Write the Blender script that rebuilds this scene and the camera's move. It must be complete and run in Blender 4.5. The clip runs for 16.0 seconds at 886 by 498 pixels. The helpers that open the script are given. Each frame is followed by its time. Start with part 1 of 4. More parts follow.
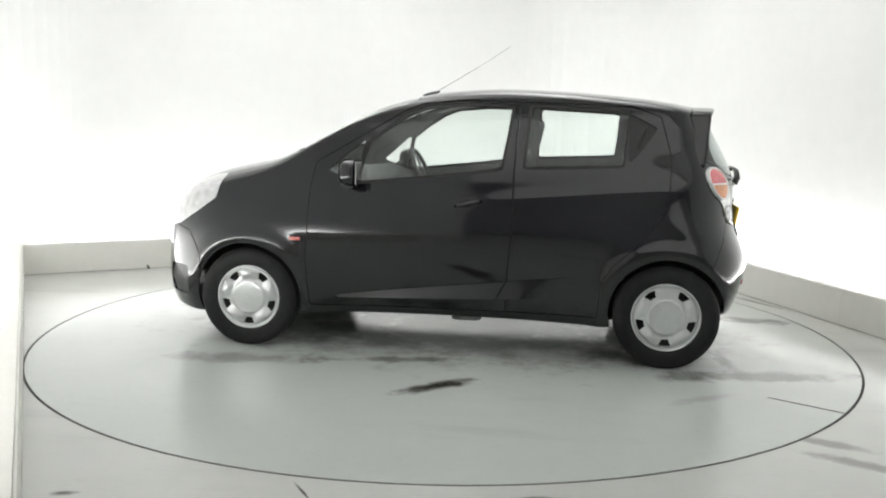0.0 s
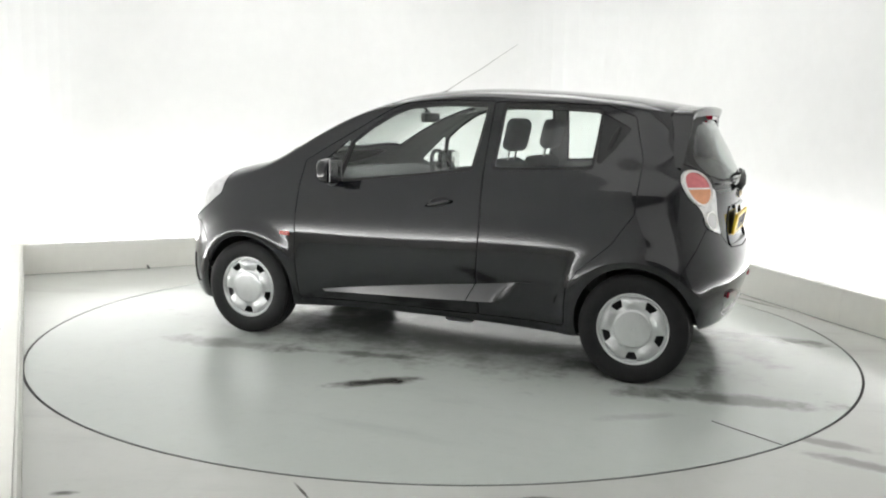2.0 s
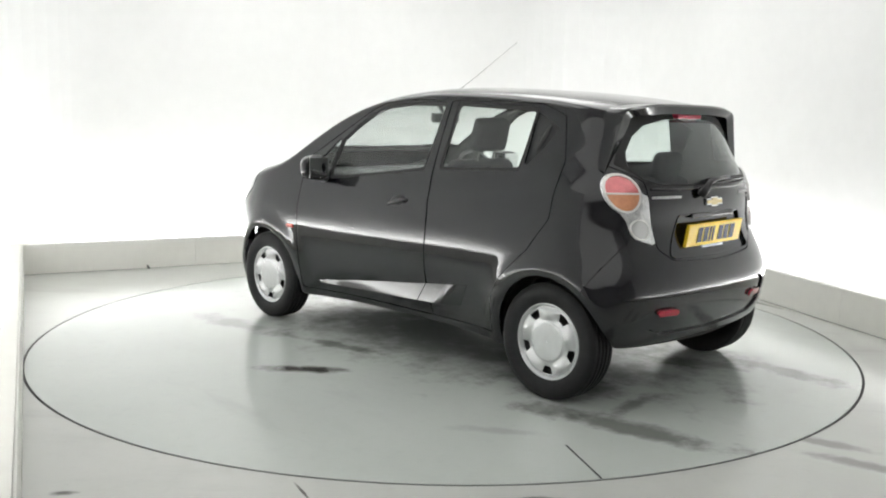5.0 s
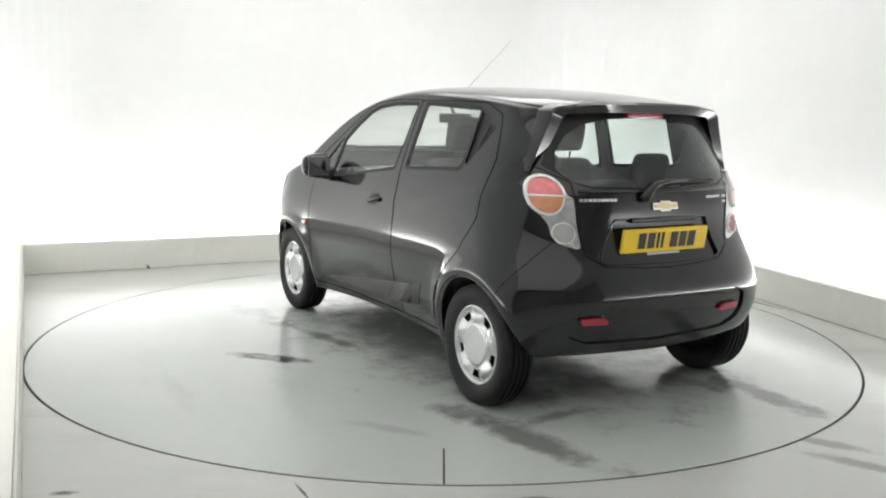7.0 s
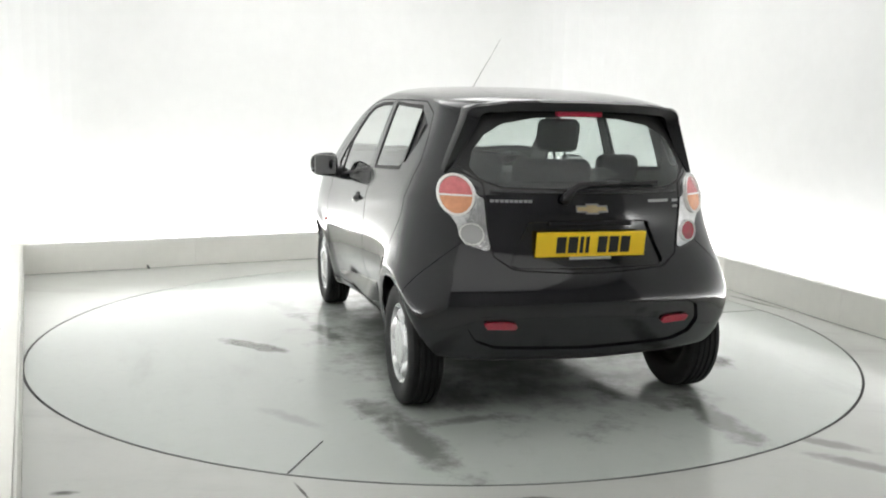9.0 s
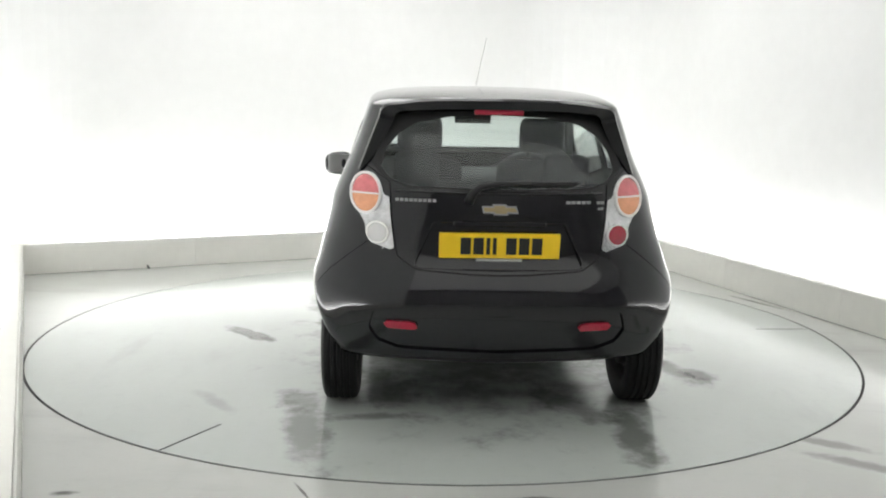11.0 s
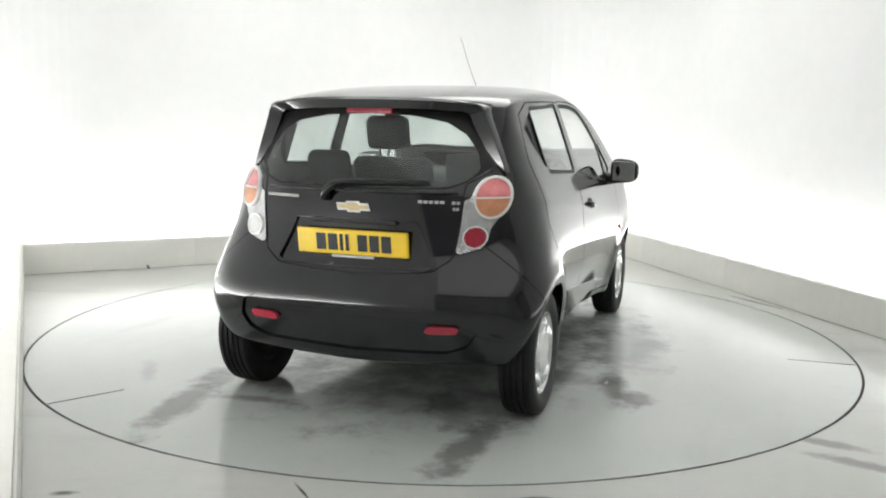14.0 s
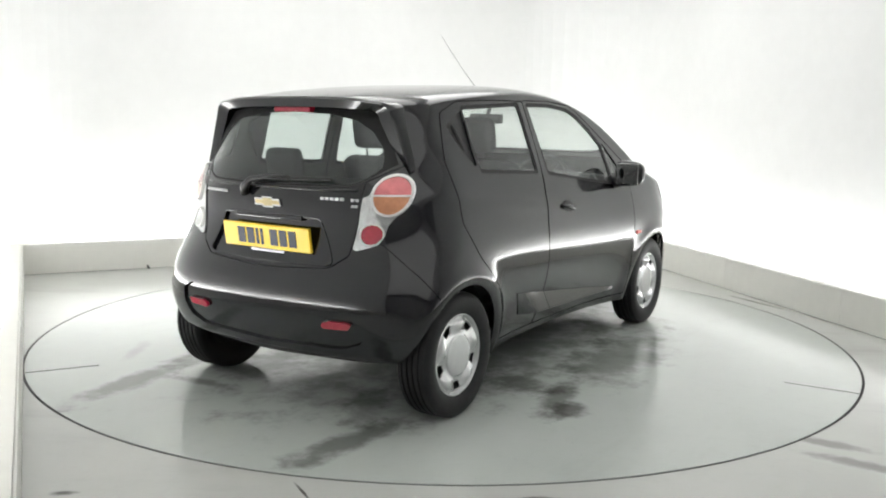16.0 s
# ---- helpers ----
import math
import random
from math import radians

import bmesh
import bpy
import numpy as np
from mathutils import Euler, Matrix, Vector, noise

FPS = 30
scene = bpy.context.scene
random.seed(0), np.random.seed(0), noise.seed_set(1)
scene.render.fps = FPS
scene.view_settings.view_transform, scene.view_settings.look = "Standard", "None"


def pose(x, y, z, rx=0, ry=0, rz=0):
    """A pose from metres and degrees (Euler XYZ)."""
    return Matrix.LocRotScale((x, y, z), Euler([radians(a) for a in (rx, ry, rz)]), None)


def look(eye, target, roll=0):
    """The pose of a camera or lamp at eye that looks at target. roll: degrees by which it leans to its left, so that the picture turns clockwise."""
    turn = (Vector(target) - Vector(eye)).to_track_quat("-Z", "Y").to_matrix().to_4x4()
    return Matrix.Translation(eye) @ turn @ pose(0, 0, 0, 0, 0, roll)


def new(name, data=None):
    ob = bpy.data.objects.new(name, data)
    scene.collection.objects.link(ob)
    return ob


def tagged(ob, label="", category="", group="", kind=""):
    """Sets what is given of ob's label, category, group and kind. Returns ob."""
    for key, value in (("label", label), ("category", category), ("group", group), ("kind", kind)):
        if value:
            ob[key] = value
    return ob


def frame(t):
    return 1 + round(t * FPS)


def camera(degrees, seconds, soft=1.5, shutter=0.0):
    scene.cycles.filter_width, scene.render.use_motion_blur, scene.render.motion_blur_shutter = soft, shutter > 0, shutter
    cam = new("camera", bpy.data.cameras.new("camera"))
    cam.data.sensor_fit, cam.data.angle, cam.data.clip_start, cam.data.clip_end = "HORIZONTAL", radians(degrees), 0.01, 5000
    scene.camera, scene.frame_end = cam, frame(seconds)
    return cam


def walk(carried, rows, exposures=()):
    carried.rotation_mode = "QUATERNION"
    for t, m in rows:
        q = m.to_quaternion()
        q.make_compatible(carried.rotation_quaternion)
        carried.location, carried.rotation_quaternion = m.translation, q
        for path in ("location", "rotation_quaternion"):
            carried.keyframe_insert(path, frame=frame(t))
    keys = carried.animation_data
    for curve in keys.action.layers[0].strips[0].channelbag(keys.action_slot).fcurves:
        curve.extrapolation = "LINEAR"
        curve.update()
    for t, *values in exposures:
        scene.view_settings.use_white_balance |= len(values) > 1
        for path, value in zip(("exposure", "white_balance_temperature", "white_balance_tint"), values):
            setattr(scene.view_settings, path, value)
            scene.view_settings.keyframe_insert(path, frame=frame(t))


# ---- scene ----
# the camera stands still on a mount at the open side of the booth
CLIP = 16.0
EYE = Vector((0.0, -5.531, 1.339))
PITCH, ROLL, LENS = 8.375, 1.032, 52.72
cam = camera(LENS, CLIP, soft=2.0)
AIM = EYE + Vector((0.0, math.cos(radians(PITCH)), -math.sin(radians(PITCH))))
walk(cam, [(0.0, look(EYE, AIM, ROLL)), (CLIP, look(EYE, AIM, ROLL))])
# ---- the form of the car: x forward, y to its left, z up, origin on the ground amid the wheels ----
AXLE, WHEEL_Z, WHEEL_R = 1.187, 0.284, 0.286


def spline(knots, soft=0.0):
    """A smooth curve through (place, value) knots, with no overshoot; flat beyond the ends. soft evens out its bends over that length."""
    k = np.array(sorted(knots), float)
    x, y = k[:, 0], k[:, 1]
    h, d = np.diff(x), np.diff(y) / np.diff(x)
    m = np.zeros(len(x))
    for i in range(1, len(x) - 1):
        if d[i - 1] * d[i] > 0:
            a, b = 2 * h[i] + h[i - 1], h[i] + 2 * h[i - 1]
            m[i] = (a + b) / (a / d[i - 1] + b / d[i])
    m[0], m[-1] = d[0], d[-1]

    def curve(v):
        v = np.clip(np.asarray(v, float), x[0], x[-1])
        i = np.clip(np.searchsorted(x, v) - 1, 0, len(h) - 1)
        s = (v - x[i]) / h[i]
        return ((1 + 2 * s) * (1 - s) ** 2 * y[i] + s * (1 - s) ** 2 * h[i] * m[i]
                + s * s * (3 - 2 * s) * y[i + 1] + s * s * (s - 1) * h[i] * m[i + 1])
    if not soft:
        return curve
    step = soft / 12
    at = np.arange(x[0] - 4 * soft, x[-1] + 4 * soft, step)
    raw = curve(at) + np.where(at < x[0], (at - x[0]) * m[0], 0) + np.where(at > x[-1], (at - x[-1]) * m[-1], 0)
    k = np.exp(-0.5 * (np.arange(-36, 37) / 12) ** 2)
    even = np.convolve(np.pad(raw, 36, mode="edge"), k / k.sum(), mode="valid")
    return lambda v: np.interp(v, at, even)


top_z = spline([(1.98, 0.64), (1.86, 0.80), (1.7, 0.922), (1.5, 1.000), (1.3, 1.046), (1.12, 1.083), (1.0, 1.130), (0.8, 1.246), (0.55, 1.376),
                (0.3, 1.458), (0.05, 1.498), (-0.25, 1.515), (-0.6, 1.504), (-1.0, 1.474), (-1.3, 1.432), (-1.5, 1.395), (-1.75, 1.3)], 0.045)
bottom_z = spline([(1.9, 0.17), (1.5, 0.145), (1.0, 0.165), (0.0, 0.175), (-0.8, 0.17), (-1.3, 0.235), (-1.7, 0.290)])
nose_x = spline([(0.1, 1.80), (0.25, 1.86), (0.4, 1.885), (0.55, 1.885), (0.7, 1.87), (0.85, 1.82), (1.0, 1.82), (1.6, 1.82)], 0.04)
tail_x = spline([(0.1, -1.53), (0.25, -1.575), (0.36, -1.625), (0.46, -1.658), (0.535, -1.674), (0.60, -1.662), (0.67, -1.632), (0.75, -1.600), (0.85, -1.585), (0.95, -1.59),
                 (1.02, -1.585), (1.1, -1.555), (1.25, -1.475), (1.4, -1.385), (1.55, -1.30)], 0.036)
half_y = spline([(0.1, 0.68), (0.2, 0.725), (0.3, 0.75), (0.45, 0.772), (0.6, 0.782), (0.72, 0.785), (0.85, 0.771), (0.95, 0.754), (1.03, 0.738), (1.12, 0.712),
                 (1.25, 0.668), (1.38, 0.622), (1.48, 0.58), (1.6, 0.53)], 0.045)
top_r = spline([(1.9, 0.22), (1.5, 0.145), (1.0, 0.09), (0.7, 0.08), (0.3, 0.07), (-0.3, 0.06), (-1.2, 0.06), (-1.7, 0.06)])
nose_r = spline([(0.15, 0.48), (0.30, 0.52), (0.50, 0.66), (0.60, 0.70), (1.6, 0.70)], 0.05)
tail_r = spline([(0.2, 0.24), (0.35, 0.25), (0.5, 0.29), (0.62, 0.33), (0.72, 0.38), (0.85, 0.45), (1.0, 0.50), (1.15, 0.42), (1.3, 0.28), (1.5, 0.22)], 0.05)


def swell(x, z, cx, cz, sx, sz):
    return np.exp(-((x - cx) / sx) ** 2 - ((z - cz) / sz) ** 2)


def rounded(u, p=2.5):
    return (1 - (1 - np.clip(u, 0, 1)) ** p) ** (1 / p)


def depths(x, z):
    return top_z(x) - z, z - bottom_z(x), nose_x(z) - x, x - tail_x(z)


def side_y(x, z):
    """Half the width of the body at x, z."""
    w = half_y(z)
    for c in (AXLE, -AXLE):
        rho = np.hypot(x - c, z - WHEEL_Z)
        w = w + (0.022 if c > 0 else 0.029) * np.exp(-((rho - 0.355) / 0.06) ** 2) / (1 + np.exp((z - 0.72) / 0.05))
    w = w + 0.022 * swell(x, z, -1.20, 0.66, 0.34, 0.15) + 0.030 * swell(x, z, 1.15, 0.71, 0.55, 0.20)
    w = w - 0.20 * 0.03 * np.log1p(np.exp((0.575 - z) / 0.03)) * np.exp(-((x + 0.03) / 0.72) ** 4)   # the doors tuck in below the crease
    line = 0.86 - 0.10 * x                                   # the crease that climbs along the doors
    w = w + 0.006 * np.exp(-((z - line) / 0.04) ** 2) * np.exp(-((x + 0.75) / 0.6) ** 4)
    w = w * (1 - 0.13 * np.clip((-x - 0.5), 0, 2) ** 2 * (0.5 + 0.5 * np.tanh((z - 1.10) / 0.10)))
    a, b, c, d = depths(x, z)
    return w * rounded(a / top_r(x)) * rounded(b / 0.045) * rounded(c / nose_r(z)) * rounded(d / tail_r(z))


# ---- light: a closed photo booth, lit from the ceiling and from behind a low kerb wall ----
world = bpy.data.worlds.new("world")
scene.world = world
world.use_nodes = True
world.node_tree.nodes["Background"].inputs["Color"].default_value = (0.9, 0.95, 1.0, 1)
world.node_tree.nodes["Background"].inputs["Strength"].default_value = 0.02
scene.view_settings.exposure = 0.06

CEILING_Z, KERB_H = 3.5, 0.25
KERB = [Vector((-0.84, -3.93)), Vector((-3.44, 1.675)), Vector((1.528, 4.187)), Vector((4.25, -4.7))]   # foot of the kerb wall, from left to right
BACK_Y = -7.6


def area_lamp(name, m, sx, sy, watts, colour=(1, 1, 1)):
    d = bpy.data.lights.new(name, "AREA")
    d.shape, d.size, d.size_y, d.energy, d.color = "RECTANGLE", sx, sy, watts, colour
    ob = new(name, d)
    ob.matrix_world = m
    return ob


TROUGH_W = 64
for i in range(3):
    a, b = KERB[i], KERB[i + 1]
    if i == 0:                        # the lamps stop short of the open end
        a = a.lerp(b, 0.14)
    way = (b - a).normalized()
    out = Vector((-way.y, way.x))
    mid = (a + b) / 2 + out * 0.255
    eye = Vector((mid.x, mid.y, 0.15))
    aim = eye + Vector((out.x * 0.85, out.y * 0.85, 0.6))
    m = look(eye, aim)
    across = Vector((way.x, way.y, 0))
    z = -(aim - eye).normalized()
    m = Matrix((across, z.cross(across), z)).transposed().to_4x4()
    m.translation = eye
    area_lamp("trough_light", m, (b - a).length - 0.2, 0.12, TROUGH_W * (b - a).length / 5 * (0.8 if i == 2 else 1.0))


# ---- materials ----
def nodes_of(m):
    return m.node_tree.nodes, m.node_tree.links


def material(name, colour, rough=0.5, metal=0.0, coat=0.0, spread=0.0, scale=8.0, bump=0.0, bump_scale=200.0, rough_spread=0.0, spec=0.5):
    """A plain surface whose colour and gloss waver at two scales, with fine relief."""
    m = bpy.data.materials.new(name)
    m.use_nodes = True
    n, l = nodes_of(m)
    b = n["Principled BSDF"]
    b.inputs["Base Color"].default_value = (*colour, 1)
    b.inputs["Roughness"].default_value, b.inputs["Metallic"].default_value = rough, metal
    b.inputs["Coat Weight"].default_value, b.inputs["Coat Roughness"].default_value = coat, 0.03
    b.inputs["Specular IOR Level"].default_value = spec
    at = n.new("ShaderNodeTexCoord")
    if spread or rough_spread:
        big, fine = n.new("ShaderNodeTexNoise"), n.new("ShaderNodeTexNoise")
        big.inputs["Scale"].default_value, fine.inputs["Scale"].default_value = scale, scale * 11
        big.inputs["Detail"].default_value = fine.inputs["Detail"].default_value = 5
        both = n.new("ShaderNodeMath")
        both.operation = "MULTIPLY_ADD"
        both.inputs[1].default_value = 0.4
        for t in (big, fine):
            l.new(at.outputs["Object"], t.inputs["Vector"])
        l.new(fine.outputs["Fac"], both.inputs[0])
        l.new(big.outputs["Fac"], both.inputs[2])
        if spread:
            r = n.new("ShaderNodeMapRange")
            r.inputs[1].default_value, r.inputs[2].default_value = 0.45, 0.95
            r.inputs[3].default_value, r.inputs[4].default_value = 1 - spread, 1 + spread
            l.new(both.outputs[0], r.inputs[0])
            mul = n.new("ShaderNodeVectorMath")
            mul.operation = "SCALE"
            mul.inputs[0].default_value = colour
            l.new(r.outputs[0], mul.inputs["Scale"])
            l.new(mul.outputs[0], b.inputs["Base Color"])
        if rough_spread:
            r = n.new("ShaderNodeMapRange")
            r.inputs[1].default_value, r.inputs[2].default_value = 0.45, 0.95
            r.inputs[3].default_value, r.inputs[4].default_value = max(rough - rough_spread, 0), rough + rough_spread
            l.new(both.outputs[0], r.inputs[0])
            l.new(r.outputs[0], b.inputs["Roughness"])
    if bump:
        t, k = n.new("ShaderNodeTexNoise"), n.new("ShaderNodeBump")
        t.inputs["Scale"].default_value, t.inputs["Detail"].default_value = bump_scale, 4
        k.inputs["Strength"].default_value, k.inputs["Distance"].default_value = bump, 0.002
        l.new(at.outputs["Object"], t.inputs["Vector"])
        l.new(t.outputs["Fac"], k.inputs["Height"])
        l.new(k.outputs["Normal"], b.inputs["Normal"])
    return m


def glowing(name, colour, strength):
    m = material(name, colour)
    b = m.node_tree.nodes["Principled BSDF"]
    b.inputs["Emission Color"].default_value, b.inputs["Emission Strength"].default_value = (*colour, 1), strength
    return m


def glass(name, colour, rough=0.0):
    m = material(name, colour, rough)
    b = m.node_tree.nodes["Principled BSDF"]
    b.inputs["Transmission Weight"].default_value, b.inputs["IOR"].default_value = 1.0, 1.45
    return m


def floor_paint(name, colour, gloss, stains_and_shade=()):
    """Worn glossy floor paint with scuffs and dirt, then darker, glossier patches: most are damp dirt, one also holds
    the car's painted contact shade (x, y, half length, half width, degrees, depth).
    """
    m = bpy.data.materials.new(name)
    m.use_nodes = True
    n, l = nodes_of(m)
    b = n["Principled BSDF"]
    at = n.new("ShaderNodeTexCoord")

    def feed(socket, v):
        if isinstance(v, (int, float)):
            socket.default_value = v
        elif isinstance(v, tuple):
            socket.default_value = (*v, 1) if socket.type == "RGBA" else v
        else:
            l.new(v, socket)

    def calc(op, a, c=0.0, d=0.0, clamp=False):
        x = n.new("ShaderNodeMath")
        x.operation, x.use_clamp = op, clamp
        for s, v in zip(x.inputs, (a, c, d)):
            feed(s, v)
        return x.outputs[0]

    def cloud(scale, detail, low, high, stretch=(1, 1, 1), turn=0):
        mp, t, r = n.new("ShaderNodeMapping"), n.new("ShaderNodeTexNoise"), n.new("ShaderNodeMapRange")
        mp.inputs["Scale"].default_value, mp.inputs["Rotation"].default_value = stretch, (0, 0, radians(turn))
        t.inputs["Scale"].default_value, t.inputs["Detail"].default_value, t.inputs["Roughness"].default_value = scale, detail, 0.6
        r.interpolation_type = "SMOOTHSTEP"
        r.inputs[1].default_value, r.inputs[2].default_value = low, high
        l.new(at.outputs["Object"], mp.inputs["Vector"])
        l.new(mp.outputs["Vector"], t.inputs["Vector"])
        l.new(t.outputs["Fac"], r.inputs[0])
        return r.outputs[0]

    def mix(fac, a, c):
        x = n.new("ShaderNodeMix")
        x.data_type = "RGBA"
        for s, v in ((x.inputs[0], fac), (x.inputs[6], a), (x.inputs[7], c)):
            feed(s, v)
        return x.outputs[2]

    c = mix(calc("MULTIPLY", cloud(0.8, 3, 0.3, 0.75), 0.5), colour, tuple(v * 0.88 for v in colour))
    c = mix(calc("MULTIPLY", cloud(14, 6, 0.5, 0.8), 0.18), c, tuple(v * 0.75 for v in colour))
    c = mix(calc("MULTIPLY", cloud(1.3, 5, 0.55, 0.78, (0.4, 1.7, 1), 20), 0.30), c, tuple(v * 0.55 for v in colour))
    c = mix(calc("MULTIPLY", cloud(30, 3, 0.70, 0.80), 0.35), c, tuple(v * 0.35 for v in colour))
    rough = calc("MULTIPLY_ADD", cloud(1.1, 3, 0.25, 0.8), -0.06, gloss + 0.06)
    if stains_and_shade:
        sep, wob = n.new("ShaderNodeSeparateXYZ"), n.new("ShaderNodeTexNoise")
        wob.inputs["Scale"].default_value, wob.inputs["Detail"].default_value, wob.inputs["Roughness"].default_value = 4.0, 7, 0.68
        l.new(at.outputs["Object"], sep.inputs[0])
        l.new(at.outputs["Object"], wob.inputs["Vector"])
        ragged = calc("MULTIPLY", calc("SUBTRACT", wob.outputs["Fac"], 0.5), 2.7)
        for cx, cy, a, w, turn, depth in stains_and_shade:
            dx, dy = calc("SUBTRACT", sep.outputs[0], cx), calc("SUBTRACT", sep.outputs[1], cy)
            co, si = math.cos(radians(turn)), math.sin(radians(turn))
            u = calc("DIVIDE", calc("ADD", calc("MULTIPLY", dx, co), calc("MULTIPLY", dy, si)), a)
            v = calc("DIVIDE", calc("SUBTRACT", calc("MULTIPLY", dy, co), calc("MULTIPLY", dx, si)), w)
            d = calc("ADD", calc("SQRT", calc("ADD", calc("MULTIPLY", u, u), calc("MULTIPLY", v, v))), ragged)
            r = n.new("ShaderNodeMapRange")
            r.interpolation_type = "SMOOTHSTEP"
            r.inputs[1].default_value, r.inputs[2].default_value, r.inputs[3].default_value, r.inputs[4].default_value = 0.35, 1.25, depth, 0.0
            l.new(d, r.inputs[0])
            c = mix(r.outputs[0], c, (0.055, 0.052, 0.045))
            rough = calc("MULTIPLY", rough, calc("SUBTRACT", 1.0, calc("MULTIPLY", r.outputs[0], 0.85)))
    l.new(c, b.inputs["Base Color"])
    l.new(rough, b.inputs["Roughness"])
    k = n.new("ShaderNodeBump")
    k.inputs["Strength"].default_value, k.inputs["Distance"].default_value = 0.06, 0.002
    l.new(cloud(45, 4, 0.2, 0.8), k.inputs["Height"])
    l.new(k.outputs["Normal"], b.inputs["Normal"])
    return m


FLOOR_PAINT = floor_paint("floor_paint", (0.505, 0.515, 0.488), 0.19, [
    # third: a thin darker streak near the foot of the right kerb
    (1.62, -1.88, 0.22, 0.05, -30, 0.45), (1.72, -2.15, 0.28, 0.05, -35, 0.45), (2.38, 1.08, 0.35, 0.03, -64, 0.55), (-1.33, -2.53, 0.05, 0.022, 5, 0.8),
    (0.36, -2.52, 0.10, 0.03, 0, 0.7), (-0.485, -2.49, 0.09, 0.007, -62, 0.9)])
TABLE_PAINT = floor_paint("turntable_paint", (0.481, 0.512, 0.484), 0.165, [
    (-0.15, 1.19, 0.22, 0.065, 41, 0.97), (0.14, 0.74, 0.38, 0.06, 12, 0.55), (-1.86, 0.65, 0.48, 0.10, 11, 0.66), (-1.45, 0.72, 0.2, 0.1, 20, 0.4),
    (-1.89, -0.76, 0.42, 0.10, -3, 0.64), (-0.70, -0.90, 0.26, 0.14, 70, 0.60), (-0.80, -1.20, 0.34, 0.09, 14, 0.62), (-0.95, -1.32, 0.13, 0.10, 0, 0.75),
    # first: a wide, milder dark patch along the car's right
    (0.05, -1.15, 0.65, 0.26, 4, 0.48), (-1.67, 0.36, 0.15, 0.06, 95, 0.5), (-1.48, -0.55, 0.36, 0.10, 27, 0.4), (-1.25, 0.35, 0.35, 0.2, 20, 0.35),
    # first: grime and the car's contact shade, painted into the disc under it
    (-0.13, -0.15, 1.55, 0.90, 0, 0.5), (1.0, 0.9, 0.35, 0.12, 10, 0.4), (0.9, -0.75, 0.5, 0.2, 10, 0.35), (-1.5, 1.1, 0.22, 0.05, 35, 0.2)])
BACKDROP = material("backdrop_paint", (0.828, 0.832, 0.825), 0.75, spread=0.035, scale=0.9, bump=0.05, bump_scale=90)
KERB_PAINT = material("kerb_paint", (0.72, 0.715, 0.67), 0.45, spread=0.05, scale=1.3, bump=0.08, bump_scale=60)
DARK_WALL = material("grey_wall_paint", (0.46, 0.46, 0.455), 0.8, spread=0.1, scale=1.0)
GROOVE = material("groove_dirt", (0.02, 0.02, 0.02), 0.8)


# ---- structure ----
def mesh_ob(name, bm, mat, parent=None, label="", smooth=False):
    me = bpy.data.meshes.new(name)
    bm.to_mesh(me)
    bm.free()
    me.materials.append(mat)
    if smooth:
        me.polygons.foreach_set("use_smooth", [True] * len(me.polygons))
    ob = new(name, me)
    if parent:
        ob.parent = parent
    if label:
        ob["label"] = label
    return ob


def part(name, bm, mat, parent, label="", smooth=False):
    return mesh_ob(name, bm, mat, parent, label, smooth)


def box(bm, x0, y0, z0, x1, y1, z1, m=None):
    r = bmesh.ops.create_cube(bm, size=1.0)
    t = Matrix.Translation(((x0 + x1) / 2, (y0 + y1) / 2, (z0 + z1) / 2)) @ Matrix.Diagonal((x1 - x0, y1 - y0, z1 - z0, 1))
    bmesh.ops.transform(bm, matrix=(m @ t) if m else t, verts=r["verts"])
    return r["verts"]


def slab(name, outline, z0, z1, mat, kind="structure", label="", category=""):
    """A flat plate with the given outline (x, y), from z0 up to z1."""
    bm = bmesh.new()
    lo = [bm.verts.new((x, y, z0)) for x, y in outline]
    hi = [bm.verts.new((x, y, z1)) for x, y in outline]
    n = len(outline)
    bm.faces.new(hi)
    bm.faces.new(lo[::-1])
    for i in range(n):
        bm.faces.new((lo[i], lo[(i + 1) % n], hi[(i + 1) % n], hi[i]))
    bmesh.ops.recalc_face_normals(bm, faces=bm.faces)
    return tagged(mesh_ob(name, bm, mat), label, category, "", kind)


TABLE_R = 2.420
TABLE_AT = (0.012, 0.024)
# floor with a round pit for the turntable
bm = bmesh.new()
N = 160
ring = [bm.verts.new((TABLE_AT[0] + (TABLE_R + 0.014) * math.cos(2 * math.pi * i / N), TABLE_AT[1] + (TABLE_R + 0.014) * math.sin(2 * math.pi * i / N), 0)) for i in range(N)]
low = [bm.verts.new((v.co.x, v.co.y, -0.06)) for v in ring]
far = []
for v in ring:
    k = 9.5 / max(abs(v.co.x), abs(v.co.y))
    far.append(bm.verts.new((v.co.x * k, v.co.y * k, 0)))
for i in range(N):
    j = (i + 1) % N
    bm.faces.new((ring[i], far[i], far[j], ring[j]))
    bm.faces.new((low[i], ring[i], ring[j], low[j]))
bm.faces.new(low)
bmesh.ops.recalc_face_normals(bm, faces=bm.faces)
floor = tagged(mesh_ob("floor", bm, FLOOR_PAINT), "worn glossy grey-green painted concrete floor", "floor", "", "structure")

turntable = tagged(new("turntable"), "round flush turntable painted grey-green, carrying the black car", "turntable")
bm = bmesh.new()
bmesh.ops.create_cone(bm, cap_ends=True, segments=160, radius1=TABLE_R, radius2=TABLE_R, depth=0.05)
bmesh.ops.translate(bm, vec=(0, 0, -0.025), verts=bm.verts)
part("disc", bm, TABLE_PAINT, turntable)
